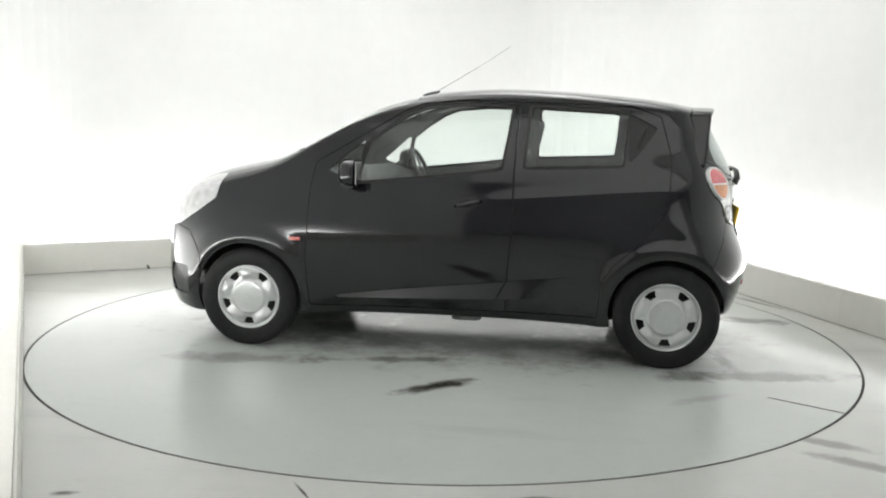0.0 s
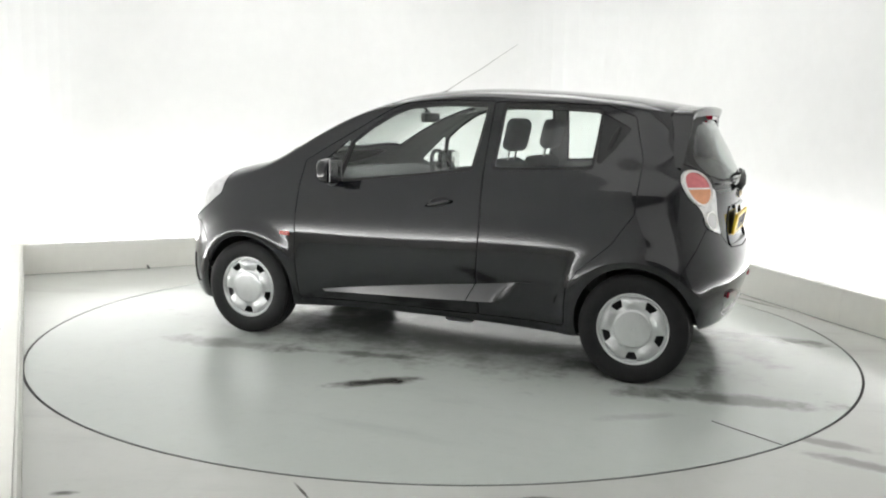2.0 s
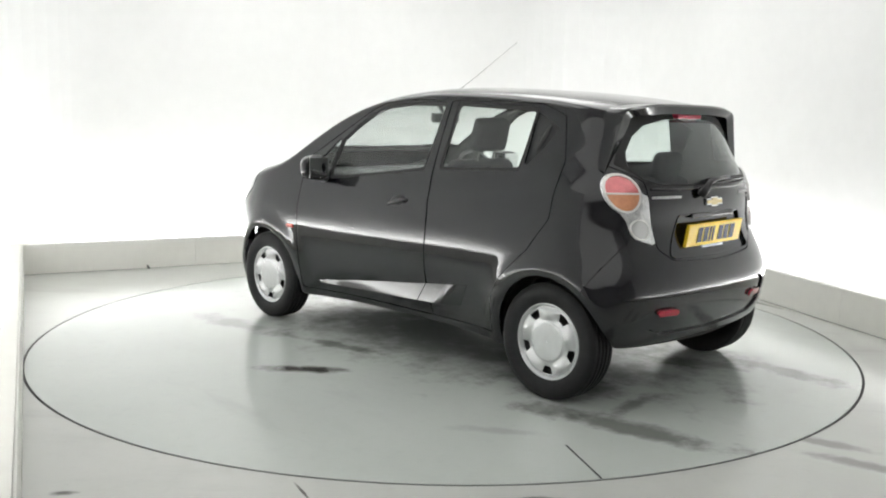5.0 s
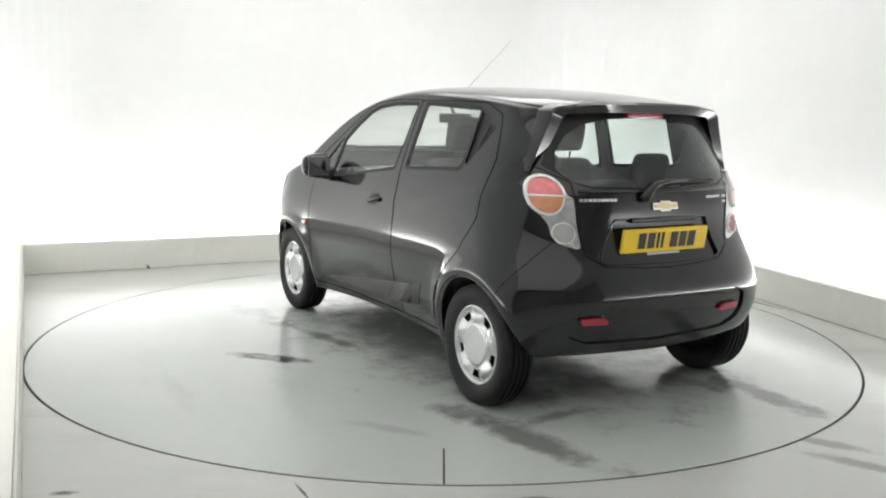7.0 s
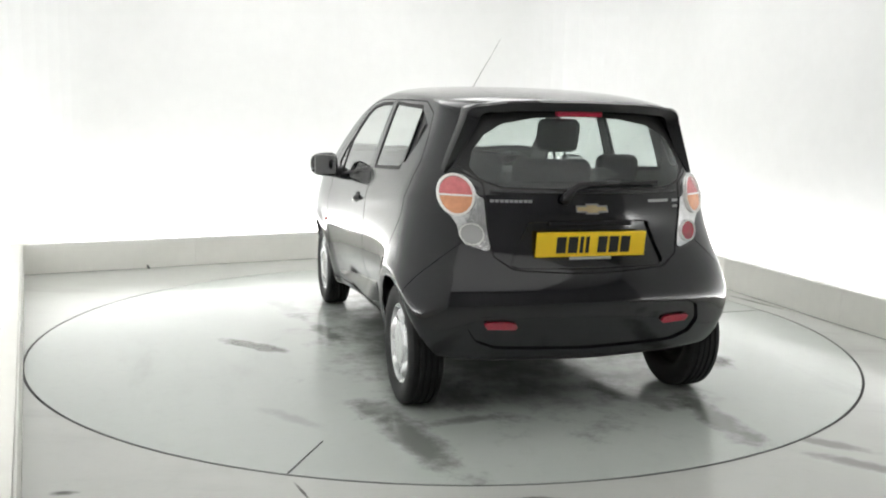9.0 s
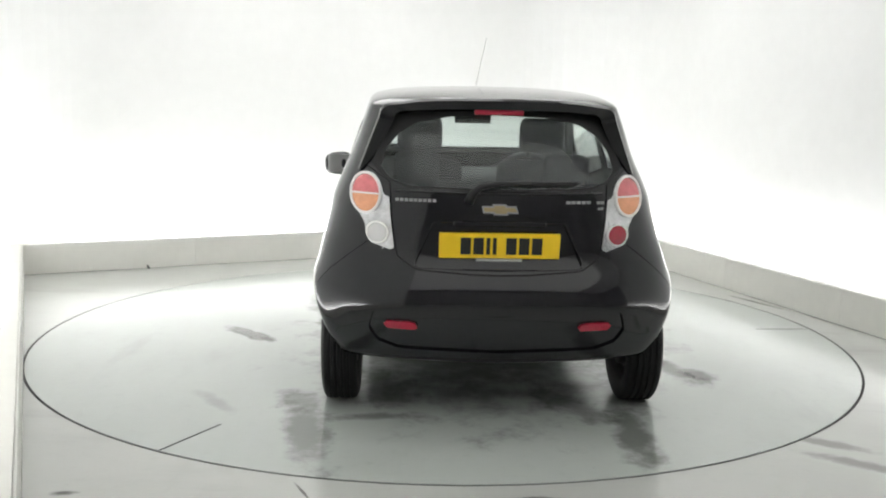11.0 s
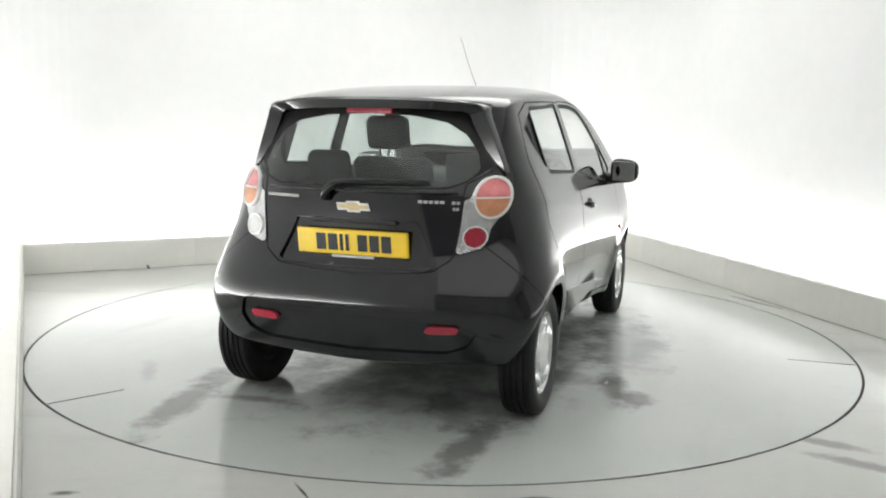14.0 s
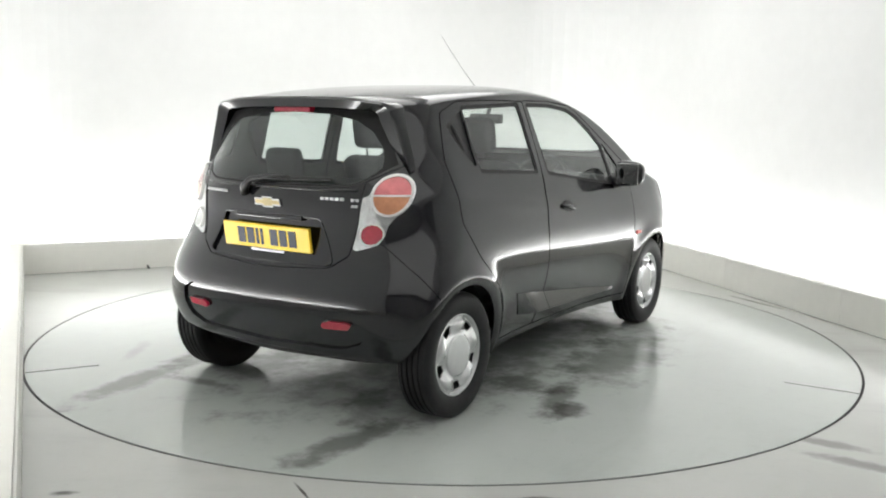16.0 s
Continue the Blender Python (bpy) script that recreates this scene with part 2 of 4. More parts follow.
for a in (150, -87):                  # short open joints at the edge of the disc
    bm = bmesh.new()
    k = 0.004 if a > 0 else 0.0025
    box(bm, TABLE_R - 0.36, -k, -0.02, TABLE_R - 0.004, k, 0.0012, pose(0, 0, 0, 0, 0, a))
    part("joint", bm, GROOVE, turntable, "dark open joint in the disc")
bm = bmesh.new()                      # dark lining of the gap round the disc
N = 160
ends = [[bm.verts.new((q * math.cos(2 * math.pi * i / N), q * math.sin(2 * math.pi * i / N), z)) for i in range(N)] for q, z in ((TABLE_R + 0.0005, -0.003), (TABLE_R + 0.0135, -0.003), (TABLE_R + 0.0135, -0.03), (TABLE_R + 0.0005, -0.03))]
for a, b in zip(ends, ends[1:] + ends[:1]):
    for i in range(N):
        bm.faces.new((a[i], b[i], b[(i + 1) % N], a[(i + 1) % N]))
part("gap_lining", bm, GROOVE, turntable, "black gap round the disc")


def wall_strip(name, path, z0, z1, thick, mat, label):
    """A wall along a path of (x, y) points, thickened outwards (to the left of its way)."""
    bm = bmesh.new()
    p = [Vector(q) for q in path]
    cols = []
    for i, q in enumerate(p):
        a = (q - p[i - 1]).normalized() if i else None
        b = (p[i + 1] - q).normalized() if i + 1 < len(p) else None
        d = ((a or b) + (b or a)).normalized()
        nrm = Vector((-d.y, d.x))
        k = thick / max(0.4, nrm.dot(Vector((-(b or a).y, (b or a).x))))
        o = q + nrm * k
        cols.append([bm.verts.new((*q, z0)), bm.verts.new((*q, z1)), bm.verts.new((*o, z1)), bm.verts.new((*o, z0))])
    for c, d in zip(cols, cols[1:]):
        for i in range(4):
            bm.faces.new((c[i], d[i], d[(i + 1) % 4], c[(i + 1) % 4]))
    bm.faces.new(cols[0])
    bm.faces.new(cols[-1][::-1])
    bmesh.ops.recalc_face_normals(bm, faces=bm.faces)
    return tagged(mesh_ob(name, bm, mat), label, "wall", "", "structure")


def offset_path(pts, d):
    out = []
    for i, q in enumerate(pts):
        a = (q - pts[i - 1]).normalized() if i else (pts[1] - q).normalized()
        b = (pts[i + 1] - q).normalized() if i + 1 < len(pts) else a
        na, nb = Vector((-a.y, a.x)), Vector((-b.y, b.x))
        h = (na + nb).normalized()
        out.append(q + h * d / h.dot(na))
    return out


def fillet(pts, r, n=14):
    out = [pts[0]]
    for a, q, b in zip(pts, pts[1:], pts[2:]):
        u, v = (a - q).normalized(), (b - q).normalized()
        half = math.acos(max(-1, min(1, u.dot(v)))) / 2
        t = r / math.tan(half)
        c = q + (u + v).normalized() * r / math.sin(half)
        s, e = q + u * t - c, q + v * t - c
        for i in range(n + 1):
            w = s.lerp(e, i / n).normalized() * r
            out.append(c + w)
    return out + [pts[-1]]


kerb_wall = wall_strip("kerb_wall", KERB, 0.0, KERB_H, 0.08, KERB_PAINT, "low cream painted kerb wall round the booth")
for i in range(3):                    # the boards that face it, each set a little differently
    a, b = KERB[i], KERB[i + 1]
    way = (b - a).normalized()
    turn = math.degrees(math.atan2(way.y, way.x))
    n = max(1, round((b - a).length / 1.3))
    for k in range(n):
        p = a.lerp(b, (k + 0.5) / n)
        w = (b - a).length / n - 0.0005
        bm = bmesh.new()
        box(bm, -w / 2, -0.012, 0.003, w / 2, -0.001, KERB_H - 0.004 + random.uniform(-0.002, 0.002))
        bmesh.ops.bevel(bm, geom=list(bm.edges), offset=0.002, segments=1, affect="EDGES")
        board = part("board", bm, KERB_PAINT, kerb_wall)
        board.matrix_basis = pose(p.x, p.y, 0, random.uniform(-0.3, 0.3), 0, turn + random.uniform(-0.06, 0.06))
back_line = fillet(offset_path(KERB, 0.36), 0.9)
ahead_way = (KERB[0] - KERB[1]).normalized()          # added out of view: the open end curves away, so its reflection fades
aside_way = Vector((ahead_way.y, -ahead_way.x))
unseen_cove = [back_line[0] + aside_way * 1.1 * (1 - math.cos(a)) + ahead_way * 1.1 * math.sin(a) for a in np.linspace(radians(115), 0, 20)[:-1]]
back_line = unseen_cove + back_line
wall_strip("wall_backdrop", back_line, -0.02, CEILING_Z, 0.12, BACKDROP, "white curved studio backdrop wall lit from below")
left_end, right_end = back_line[0], back_line[-1]
# unseen wall added to close the booth; its grey darkens the car's reflections
mouth = [right_end + Vector((0.14, 0.0)), Vector((right_end.x + 0.6, BACK_Y)), Vector((left_end.x - 0.95, BACK_Y)), Vector((left_end.x - 0.95, left_end.y - 0.1)), left_end + Vector((-0.005, -0.003))]
wall_strip("wall_rear", fillet(mouth, 0.8), 0.0, CEILING_Z, 0.12, DARK_WALL, "unseen grey wall added round the mouth of the booth")
slab("ceiling", [(-9.5, -9.5), (9.5, -9.5), (9.5, 9.5), (-9.5, 9.5)], CEILING_Z, CEILING_Z + 0.12, BACKDROP, label="white painted studio ceiling", category="ceiling")

# softbox panels under the ceiling, and a dim one added as fill
SOFT = glowing("softbox_diffuser", (1.0, 1.0, 0.985), 2.06)
FRAME = material("softbox_frame", (0.7, 0.7, 0.7), 0.4)


SOFT_FILL = glowing("added_fill_diffuser", (1.0, 1.0, 0.985), 0.55)


def softbox(x, y, sx, sy, turn, lit=SOFT):
    ob = tagged(new("ceiling_light"), "large white softbox panel, unseen under the studio ceiling", "ceiling light", "softboxes over the turntable")
    ob.matrix_world = pose(x, y, CEILING_Z - 0.10, 0, 0, turn)
    bm = bmesh.new()
    box(bm, -sx / 2, -sy / 2, -0.004, sx / 2, sy / 2, 0.02)
    part("diffuser", bm, lit, ob)
    bm = bmesh.new()
    for x0, y0, x1, y1 in ((-sx / 2 - .04, -sy / 2 - .04, sx / 2 + .04, -sy / 2 - .002), (-sx / 2 - .04, sy / 2 + .002, sx / 2 + .04, sy / 2 + .04),
                           (-sx / 2 - .04, -sy / 2 - .002, -sx / 2 - .002, sy / 2 + .002), (sx / 2 + .002, -sy / 2 - .002, sx / 2 + .04, sy / 2 + .002)):
        box(bm, x0, y0, -0.02, x1, y1, 0.098)
    part("frame", bm, FRAME, ob)
    return ob


CABLE = material("cable_rubber", (0.03, 0.03, 0.03), 0.6)
softbox(-0.9, 0.3, 1.5, 4.2, 20)
softbox(1.1, 0.9, 1.5, 4.2, 20)
# added fill over the camera, unseen: lifts the tail's reflections and the near floor
softbox(0.4, -5.0, 6.0, 4.2, 0, SOFT_FILL)


# ---- the car's skin, as one smooth sheet that is then cut into panels ----
def skin(nphi=440, nr=76):
    cx, cz = -0.05, 0.78
    phi = np.linspace(0, 2 * np.pi, nphi, endpoint=False)
    ux, uz = 1.75 * np.cos(phi), 0.75 * np.sin(phi)
    lo, hi = np.zeros(nphi), np.full(nphi, 1.6)
    for _ in range(50):
        mid = (lo + hi) / 2
        inside = np.min(depths(cx + mid * ux, cz + mid * uz), axis=0) > 0
        lo, hi = np.where(inside, mid, lo), np.where(inside, hi, mid)
    q = np.linspace(0, 1, nr)
    r = 1 - (1 - q) ** 2.4
    x = cx + np.outer(r, lo * ux)
    z = cz + np.outer(r, lo * uz)
    y = side_y(x, z)
    y[-1] = 0
    V = [np.stack([x, y, z], -1).reshape(-1, 3), np.stack([x, -y, z], -1).reshape(-1, 3)]
    i, j = np.meshgrid(np.arange(nr - 1), np.arange(nphi), indexing="ij")
    a, b = i * nphi + j, i * nphi + (j + 1) % nphi
    c, d = a + nphi, b + nphi
    F = np.concatenate([np.stack([a, c, d], -1).reshape(-1, 3), np.stack([a, d, b], -1).reshape(-1, 3)])
    n = nr * nphi
    G = F[:, ::-1] + n
    V, F = np.concatenate(V), np.concatenate([F, G])
    # one rim for both halves, one point at each middle
    remap = np.arange(2 * n)
    remap[n + (nr - 1) * nphi:] = np.arange((nr - 1) * nphi, n)
    remap[:nphi] = 0
    remap[n:n + nphi] = n
    F = remap[F]
    F = F[(F[:, 0] != F[:, 1]) & (F[:, 1] != F[:, 2]) & (F[:, 0] != F[:, 2])]
    e1, e2 = V[F[:, 1]] - V[F[:, 0]], V[F[:, 2]] - V[F[:, 0]]
    fn = np.cross(e1, e2)
    out = np.sum(fn * (V[F].mean(1) - [cx, 0, cz]), 1).sum()
    if out < 0:
        F, fn = F[:, ::-1], -fn
    N = np.zeros_like(V)
    for k in range(3):
        np.add.at(N, F[:, k], fn)
    N /= np.maximum(np.linalg.norm(N, axis=1, keepdims=True), 1e-12)
    return V, N, F


def split(V, N, F, g):
    """Cuts the sheet along g(place) = 0. Returns the shared points and the faces where g < 0 and g > 0."""
    v = g(V)
    v = np.where(np.abs(v) < 1e-7, 1e-7, v)
    s = v > 0
    c = s[F].sum(1)
    M = F[(c == 1) | (c == 2)]
    keep_in, keep_out = F[c == 0], F[c == 3]
    if len(M) == 0:
        return V, N, keep_in, keep_out
    sm = s[M]
    lone = np.where(sm.sum(1) == 1, sm.argmax(1), (~sm).argmax(1))
    rows = np.arange(len(M))
    a, b, d = M[rows, lone], M[rows, (lone + 1) % 3], M[rows, (lone + 2) % 3]
    pairs = np.concatenate([np.stack([a, b], 1), np.stack([a, d], 1)])
    key, inv = np.unique(np.sort(pairs, 1), axis=0, return_inverse=True)
    inv = inv.reshape(-1)
    w = (v[key[:, 0]] / (v[key[:, 0]] - v[key[:, 1]]))[:, None]
    P = V[key[:, 0]] * (1 - w) + V[key[:, 1]] * w
    Q = N[key[:, 0]] * (1 - w) + N[key[:, 1]] * w
    Q /= np.maximum(np.linalg.norm(Q, axis=1, keepdims=True), 1e-12)
    p, q = inv[:len(M)] + len(V), inv[len(M):] + len(V)
    one = np.stack([a, p, q], 1)
    two = np.concatenate([np.stack([p, b, d], 1), np.stack([p, d, q], 1)])
    up = s[a]
    two_up = np.concatenate([up, up])
    V, N = np.concatenate([V, P]), np.concatenate([N, Q])
    fin = np.concatenate([keep_in, one[~up], two[two_up]])
    fout = np.concatenate([keep_out, one[up], two[~two_up]])
    return V, N, fin, fout


def sheet_mesh(name, V, N, F, thick, push=0.0, own=False):
    """A mesh of a piece of skin with thickness and its own edge, shaded as the whole skin is, or by its own form."""
    used, inv = np.unique(F, return_inverse=True)
    F = inv.reshape(-1, 3)
    V, N = V[used] + N[used] * (push(V[used])[:, None] if callable(push) else push), N[used]
    n = len(V)
    e = np.concatenate([F[:, [0, 1]], F[:, [1, 2]], F[:, [2, 0]]])
    key = np.sort(e, 1)
    _, first, count = np.unique(key, axis=0, return_index=True, return_counts=True)
    rim = e[first[count == 1]]
    inner = V - N * thick
    rv = np.concatenate([V[rim[:, 0]], V[rim[:, 1]], inner[rim[:, 1]], inner[rim[:, 0]]])
    m, b = len(rim), 2 * n
    i = np.arange(m)
    quads = np.stack([b + m + i, b + i, b + 3 * m + i, b + 2 * m + i], 1)
    verts = np.concatenate([V, inner, rv])
    faces = F.tolist() + (F[:, ::-1] + n).tolist() + quads.tolist()
    me = bpy.data.meshes.new(name)
    me.from_pydata(verts.tolist(), [], faces)
    me.polygons.foreach_set("use_smooth", [True] * len(me.polygons))
    if not own:
        me.normals_split_custom_set_from_vertices(np.concatenate([N, -N, np.zeros_like(rv)]).tolist())
    return me



def outline(points, axes, r=0.0):
    """Signed distance to a polygon in two of the axes (y counts from the middle), negative inside; r rounds its corners."""
    P = np.array(points, float)
    if r:
        c = P.mean(0)
        P = c + (P - c) * (1 - r / np.linalg.norm(P - c, axis=1, keepdims=True))

    def g(V):
        q = np.stack([np.abs(V[:, 1]) if k == 1 else V[:, k] for k in axes], 1)
        best, inside = np.full(len(q), 1e9), np.zeros(len(q), bool)
        for a, b in zip(P, np.roll(P, -1, 0)):
            e = b - a
            t = np.clip(((q - a) @ e) / (e @ e), 0, 1)
            best = np.minimum(best, np.linalg.norm(q - a - t[:, None] * e, axis=1))
            cross = (a[1] > q[:, 1]) != (b[1] > q[:, 1])
            with np.errstate(divide="ignore", invalid="ignore"):
                inside ^= cross & (q[:, 0] < (b[0] - a[0]) * (q[:, 1] - a[1]) / (b[1] - a[1]) + a[0])
        return np.where(inside, -best, best) - r
    return g


def both(*gs):
    return lambda V: np.max([g(V) for g in gs], axis=0)


def aside(limit):
    return lambda V: limit - np.abs(V[:, 1])


def behind(limit):
    return lambda V: V[:, 0] - limit


def ahead(limit):
    return lambda V: limit - V[:, 0]


def above(limit):
    return lambda V: limit - V[:, 2]


# ---- the car's materials ----
PAINT = material("black_car_paint", (0.0030, 0.0030, 0.0052), 0.30, 0.0, 1.0, spread=0.15, scale=400, spec=0.04)
TRIM = material("black_plastic_trim", (0.010, 0.010, 0.011), 0.32, spread=0.15, scale=40, bump=0.15, bump_scale=400)
MATT = material("underbody_black", (0.012, 0.012, 0.012), 0.85, spread=0.2, scale=6)
SEAL = material("rubber_seal", (0.006, 0.006, 0.006), 0.55, spread=0.2, scale=40)
RUBBER = material("tyre_rubber", (0.010, 0.010, 0.0105), 0.6, spread=0.25, scale=20, bump=0.2, bump_scale=150, spec=0.3)
SILVER = material("wheel_cover_silver", (0.62, 0.63, 0.64), 0.26, 0.6, 0.6, spread=0.04, scale=30)
STEEL = material("dark_steel", (0.03, 0.03, 0.032), 0.5, 0.6, spread=0.2, scale=25)
LETTER = material("satin_chrome", (0.5, 0.5, 0.5), 0.4, 0.8)
CHROME = material("chrome", (0.8, 0.8, 0.8), 0.08, 1.0)
GOLD = material("gold_emblem", (0.52, 0.43, 0.25), 0.35, 0.7)
YELLOW = material("plate_yellow", (0.95, 0.64, 0.02), 0.35, spread=0.03, scale=20)
INK = material("plate_ink", (0.01, 0.01, 0.01), 0.45)
RED = material("red_lens", (0.36, 0.010, 0.032), 0.15, 0.0, 1.0, spread=0.1, scale=60)
ROSE = material("rose_red_lens", (0.70, 0.19, 0.20), 0.18, 0.35, 1.0, spread=0.18, scale=30, bump=0.8, bump_scale=45)
AMBER = material("amber_lens", (0.82, 0.37, 0.20), 0.18, 0.35, 1.0, spread=0.18, scale=30, bump=0.8, bump_scale=45)
REPEATER = material("repeater_lens", (0.55, 0.06, 0.04), 0.2, 0.0, 1.0, spread=0.15, scale=80)
PALE = material("pale_lamp_ring", (0.85, 0.84, 0.82), 0.2, 0.2, 1.0)
CLEAR_LENS = material("reversing_lens", (0.8, 0.8, 0.8), 0.08, 0.6, 1.0)
CLEAR = material("clear_lamp_lens", (0.74, 0.74, 0.75), 0.10, 0.85, 1.0, spread=0.25, scale=22, bump=1.0, bump_scale=48)
GLASS = glass("window_glass", (0.90, 0.94, 0.92))
REAR_GLASS = glass("rear_window_glass", (0.72, 0.78, 0.76))
CLOTH = material("seat_cloth", (0.085, 0.086, 0.09), 0.9, spread=0.2, scale=30, bump=0.3, bump_scale=500)
CABIN = material("cabin_plastic", (0.075, 0.076, 0.078), 0.6, spread=0.1, scale=20, bump=0.2, bump_scale=300)
PILLAR = material("pillar_trim", (0.13, 0.13, 0.128), 0.6, spread=0.08, scale=20, bump=0.2, bump_scale=300)
LINING = material("roof_lining", (0.42, 0.42, 0.40), 0.9, spread=0.05, scale=20)

PAINT.node_tree.nodes["Principled BSDF"].inputs["Coat IOR"].default_value = 1.62
PAINT.node_tree.nodes["Principled BSDF"].inputs["Coat Roughness"].default_value = 0.075

# ---- the car ----
car = tagged(new("car"), "small black five-door hatchback with silver wheel covers", "car")
CAR_AT = (-0.135, -0.181)


def add_mesh(name, me, mat, parent, label=""):
    me.materials.append(mat)
    ob = new(name, me)
    ob.parent = parent
    if label:
        ob["label"] = label
    return ob


V, N, F = skin()


def take(g):
    """Cuts the region g < 0 out of the skin, and returns its faces."""
    global V, N, F
    V, N, got, F = split(V, N, F, g)
    return got


def halves(faces):
    """The faces on the car's left and on its right."""
    y = V[faces].mean(1)[:, 1]
    return (1, faces[y > 0]), (-1, faces[y <= 0])


def panel(name, faces, mat, parent=None, thick=0.012, push=0.0, label="", own=False, inside=None):
    ob = add_mesh(name, sheet_mesh(name, V, N, faces, thick, push, own), mat, parent or car, label)
    if inside:                        # the cabin side has a material of its own
        ob.data.materials.append(inside)
        n = len(faces)
        ob.data.polygons.foreach_set("material_index", [1 if n <= k < 2 * n else 0 for k in range(len(ob.data.polygons))])
    return ob


def strip(faces, g, w):
    """Of these faces, the strip within w of the line g = 0, and the rest."""
    global V, N
    V, N, inner, outer = split(V, N, faces, lambda P: g(P) - w)
    V, N, inner, got = split(V, N, inner, lambda P: g(P) + w)
    return got, np.concatenate([inner, outer])


def seam(g, w=0.0028):
    """A shut line round a region: a narrow sunken rubber strip."""
    global F
    got, F = strip(F, g, w)
    return got


# wheel arches, open
take(both(lambda P: np.minimum(np.hypot(P[:, 0] - AXLE, P[:, 2] - WHEEL_Z - 0.012), np.hypot(P[:, 0] + AXLE, P[:, 2] - WHEEL_Z - 0.012)) - 0.312, aside(0.42)))
panel("underbody", take(both(lambda P: P[:, 2] - bottom_z(P[:, 0]) - 0.022, lambda P: np.abs(P[:, 1]) - 0.70)), MATT)

# windows of the sides
front_pane = both(outline([(0.530, 0.985), (0.119, 1.022), (-0.262, 1.076), (-0.29, 1.245), (-0.308, 1.396), (-0.06, 1.402), (0.15, 1.388), (0.25, 1.350), (0.376, 1.268), (0.478, 1.185)], (0, 2), 0.012), aside(0.45))
corner_pane = both(outline([(0.705, 1.035), (0.60, 1.130), (0.512, 1.200), (0.552, 1.016), (0.62, 0.998)], (0, 2), 0.008), aside(0.45))
rear_pane = both(outline([(-0.400, 1.085), (-0.412, 1.25), (-0.420, 1.398), (-0.684, 1.392), (-0.940, 1.372), (-0.932, 1.232), (-0.918, 1.108)], (0, 2), 0.012), aside(0.45))
black_corner = both(outline([(-0.958, 1.372), (-1.10, 1.300), (-1.03, 1.19), (-0.955, 1.112)], (0, 2), 0.01), aside(0.45))
panes = [("front", take(front_pane)), ("corner", take(corner_pane)), ("rear", take(rear_pane))]
seals = [take(both(outline([(0.545, 0.970), (0.119, 1.008), (-0.276, 1.062), (-0.305, 1.245), (-0.324, 1.408), (-0.06, 1.416), (0.155, 1.402), (0.26, 1.362), (0.386, 1.280), (0.50, 1.18)], (0, 2), 0.02), aside(0.45))),
         take(both(outline([(-0.386, 1.070), (-0.397, 1.25), (-0.405, 1.412), (-0.684, 1.406), (-0.953, 1.385), (-0.946, 1.232), (-0.932, 1.092)], (0, 2), 0.02), aside(0.45)))]
corners = take(black_corner)

# doors
front_door = both(outline([(0.785, 1.07), (0.812, 0.92), (0.818, 0.69), (0.830, 0.52), (0.815, 0.258), (-0.304, 0.258), (-0.312, 0.45), (-0.336, 0.76), (-0.334, 1.03), (-0.350, 1.425), (-0.05, 1.432), (0.18, 1.417), (0.285, 1.375), (0.52, 1.235)], (0, 2), 0.02), aside(0.45))
rear_door = both(outline([(-0.358, 1.425), (-0.341, 1.03), (-0.343, 0.76), (-0.319, 0.45), (-0.311, 0.258), (-0.80, 0.258), (-0.815, 0.45), (-0.884, 0.556), (-1.068, 0.721), (-1.170, 0.88), (-1.178, 1.15), (-1.118, 1.36), (-0.98, 1.412), (-0.684, 1.424)], (0, 2), 0.02), aside(0.45))
lines = [seam(front_door), seam(rear_door)]
door_faces = [("front", take(front_door)), ("rear", take(rear_door))]
doors = {}
for kind, faces in door_faces:
    for s, half in halves(faces):
        doors[kind, s] = panel("door", half, PAINT, label="glossy black door with a tilted lower moulding", inside=PILLAR)
for kind, faces in panes:
    for s, half in halves(faces):
        p = panel("window", half, GLASS, doors["rear" if kind == "rear" else "front", s], 0.004, -0.006, "clear side window")
        p.visible_shadow = False
for kind, faces in zip(("front", "rear"), seals):
    for s, half in halves(faces):
        panel("window_seal", half, SEAL, doors[kind, s], 0.012, -0.002)
for s, half in halves(corners):
    trim = panel("corner_trim", half, TRIM, doors["rear", s], 0.012, -0.011, "black plastic corner with a sunken door handle")
    bm = bmesh.new()
    for q in bmesh.ops.create_uvsphere(bm, u_segments=16, v_segments=10, radius=1.0)["verts"]:
        q.co = (-1.015 + q.co.x * 0.018 - q.co.z * 0.030, s * (float(side_y(-1.015, 1.235)) - 0.012) - s * q.co.z * 0.022 + q.co.y * 0.008, 1.235 + q.co.z * 0.075)
    part("handle_slot", bm, SEAL, trim, "dark slot of the hidden handle", True)


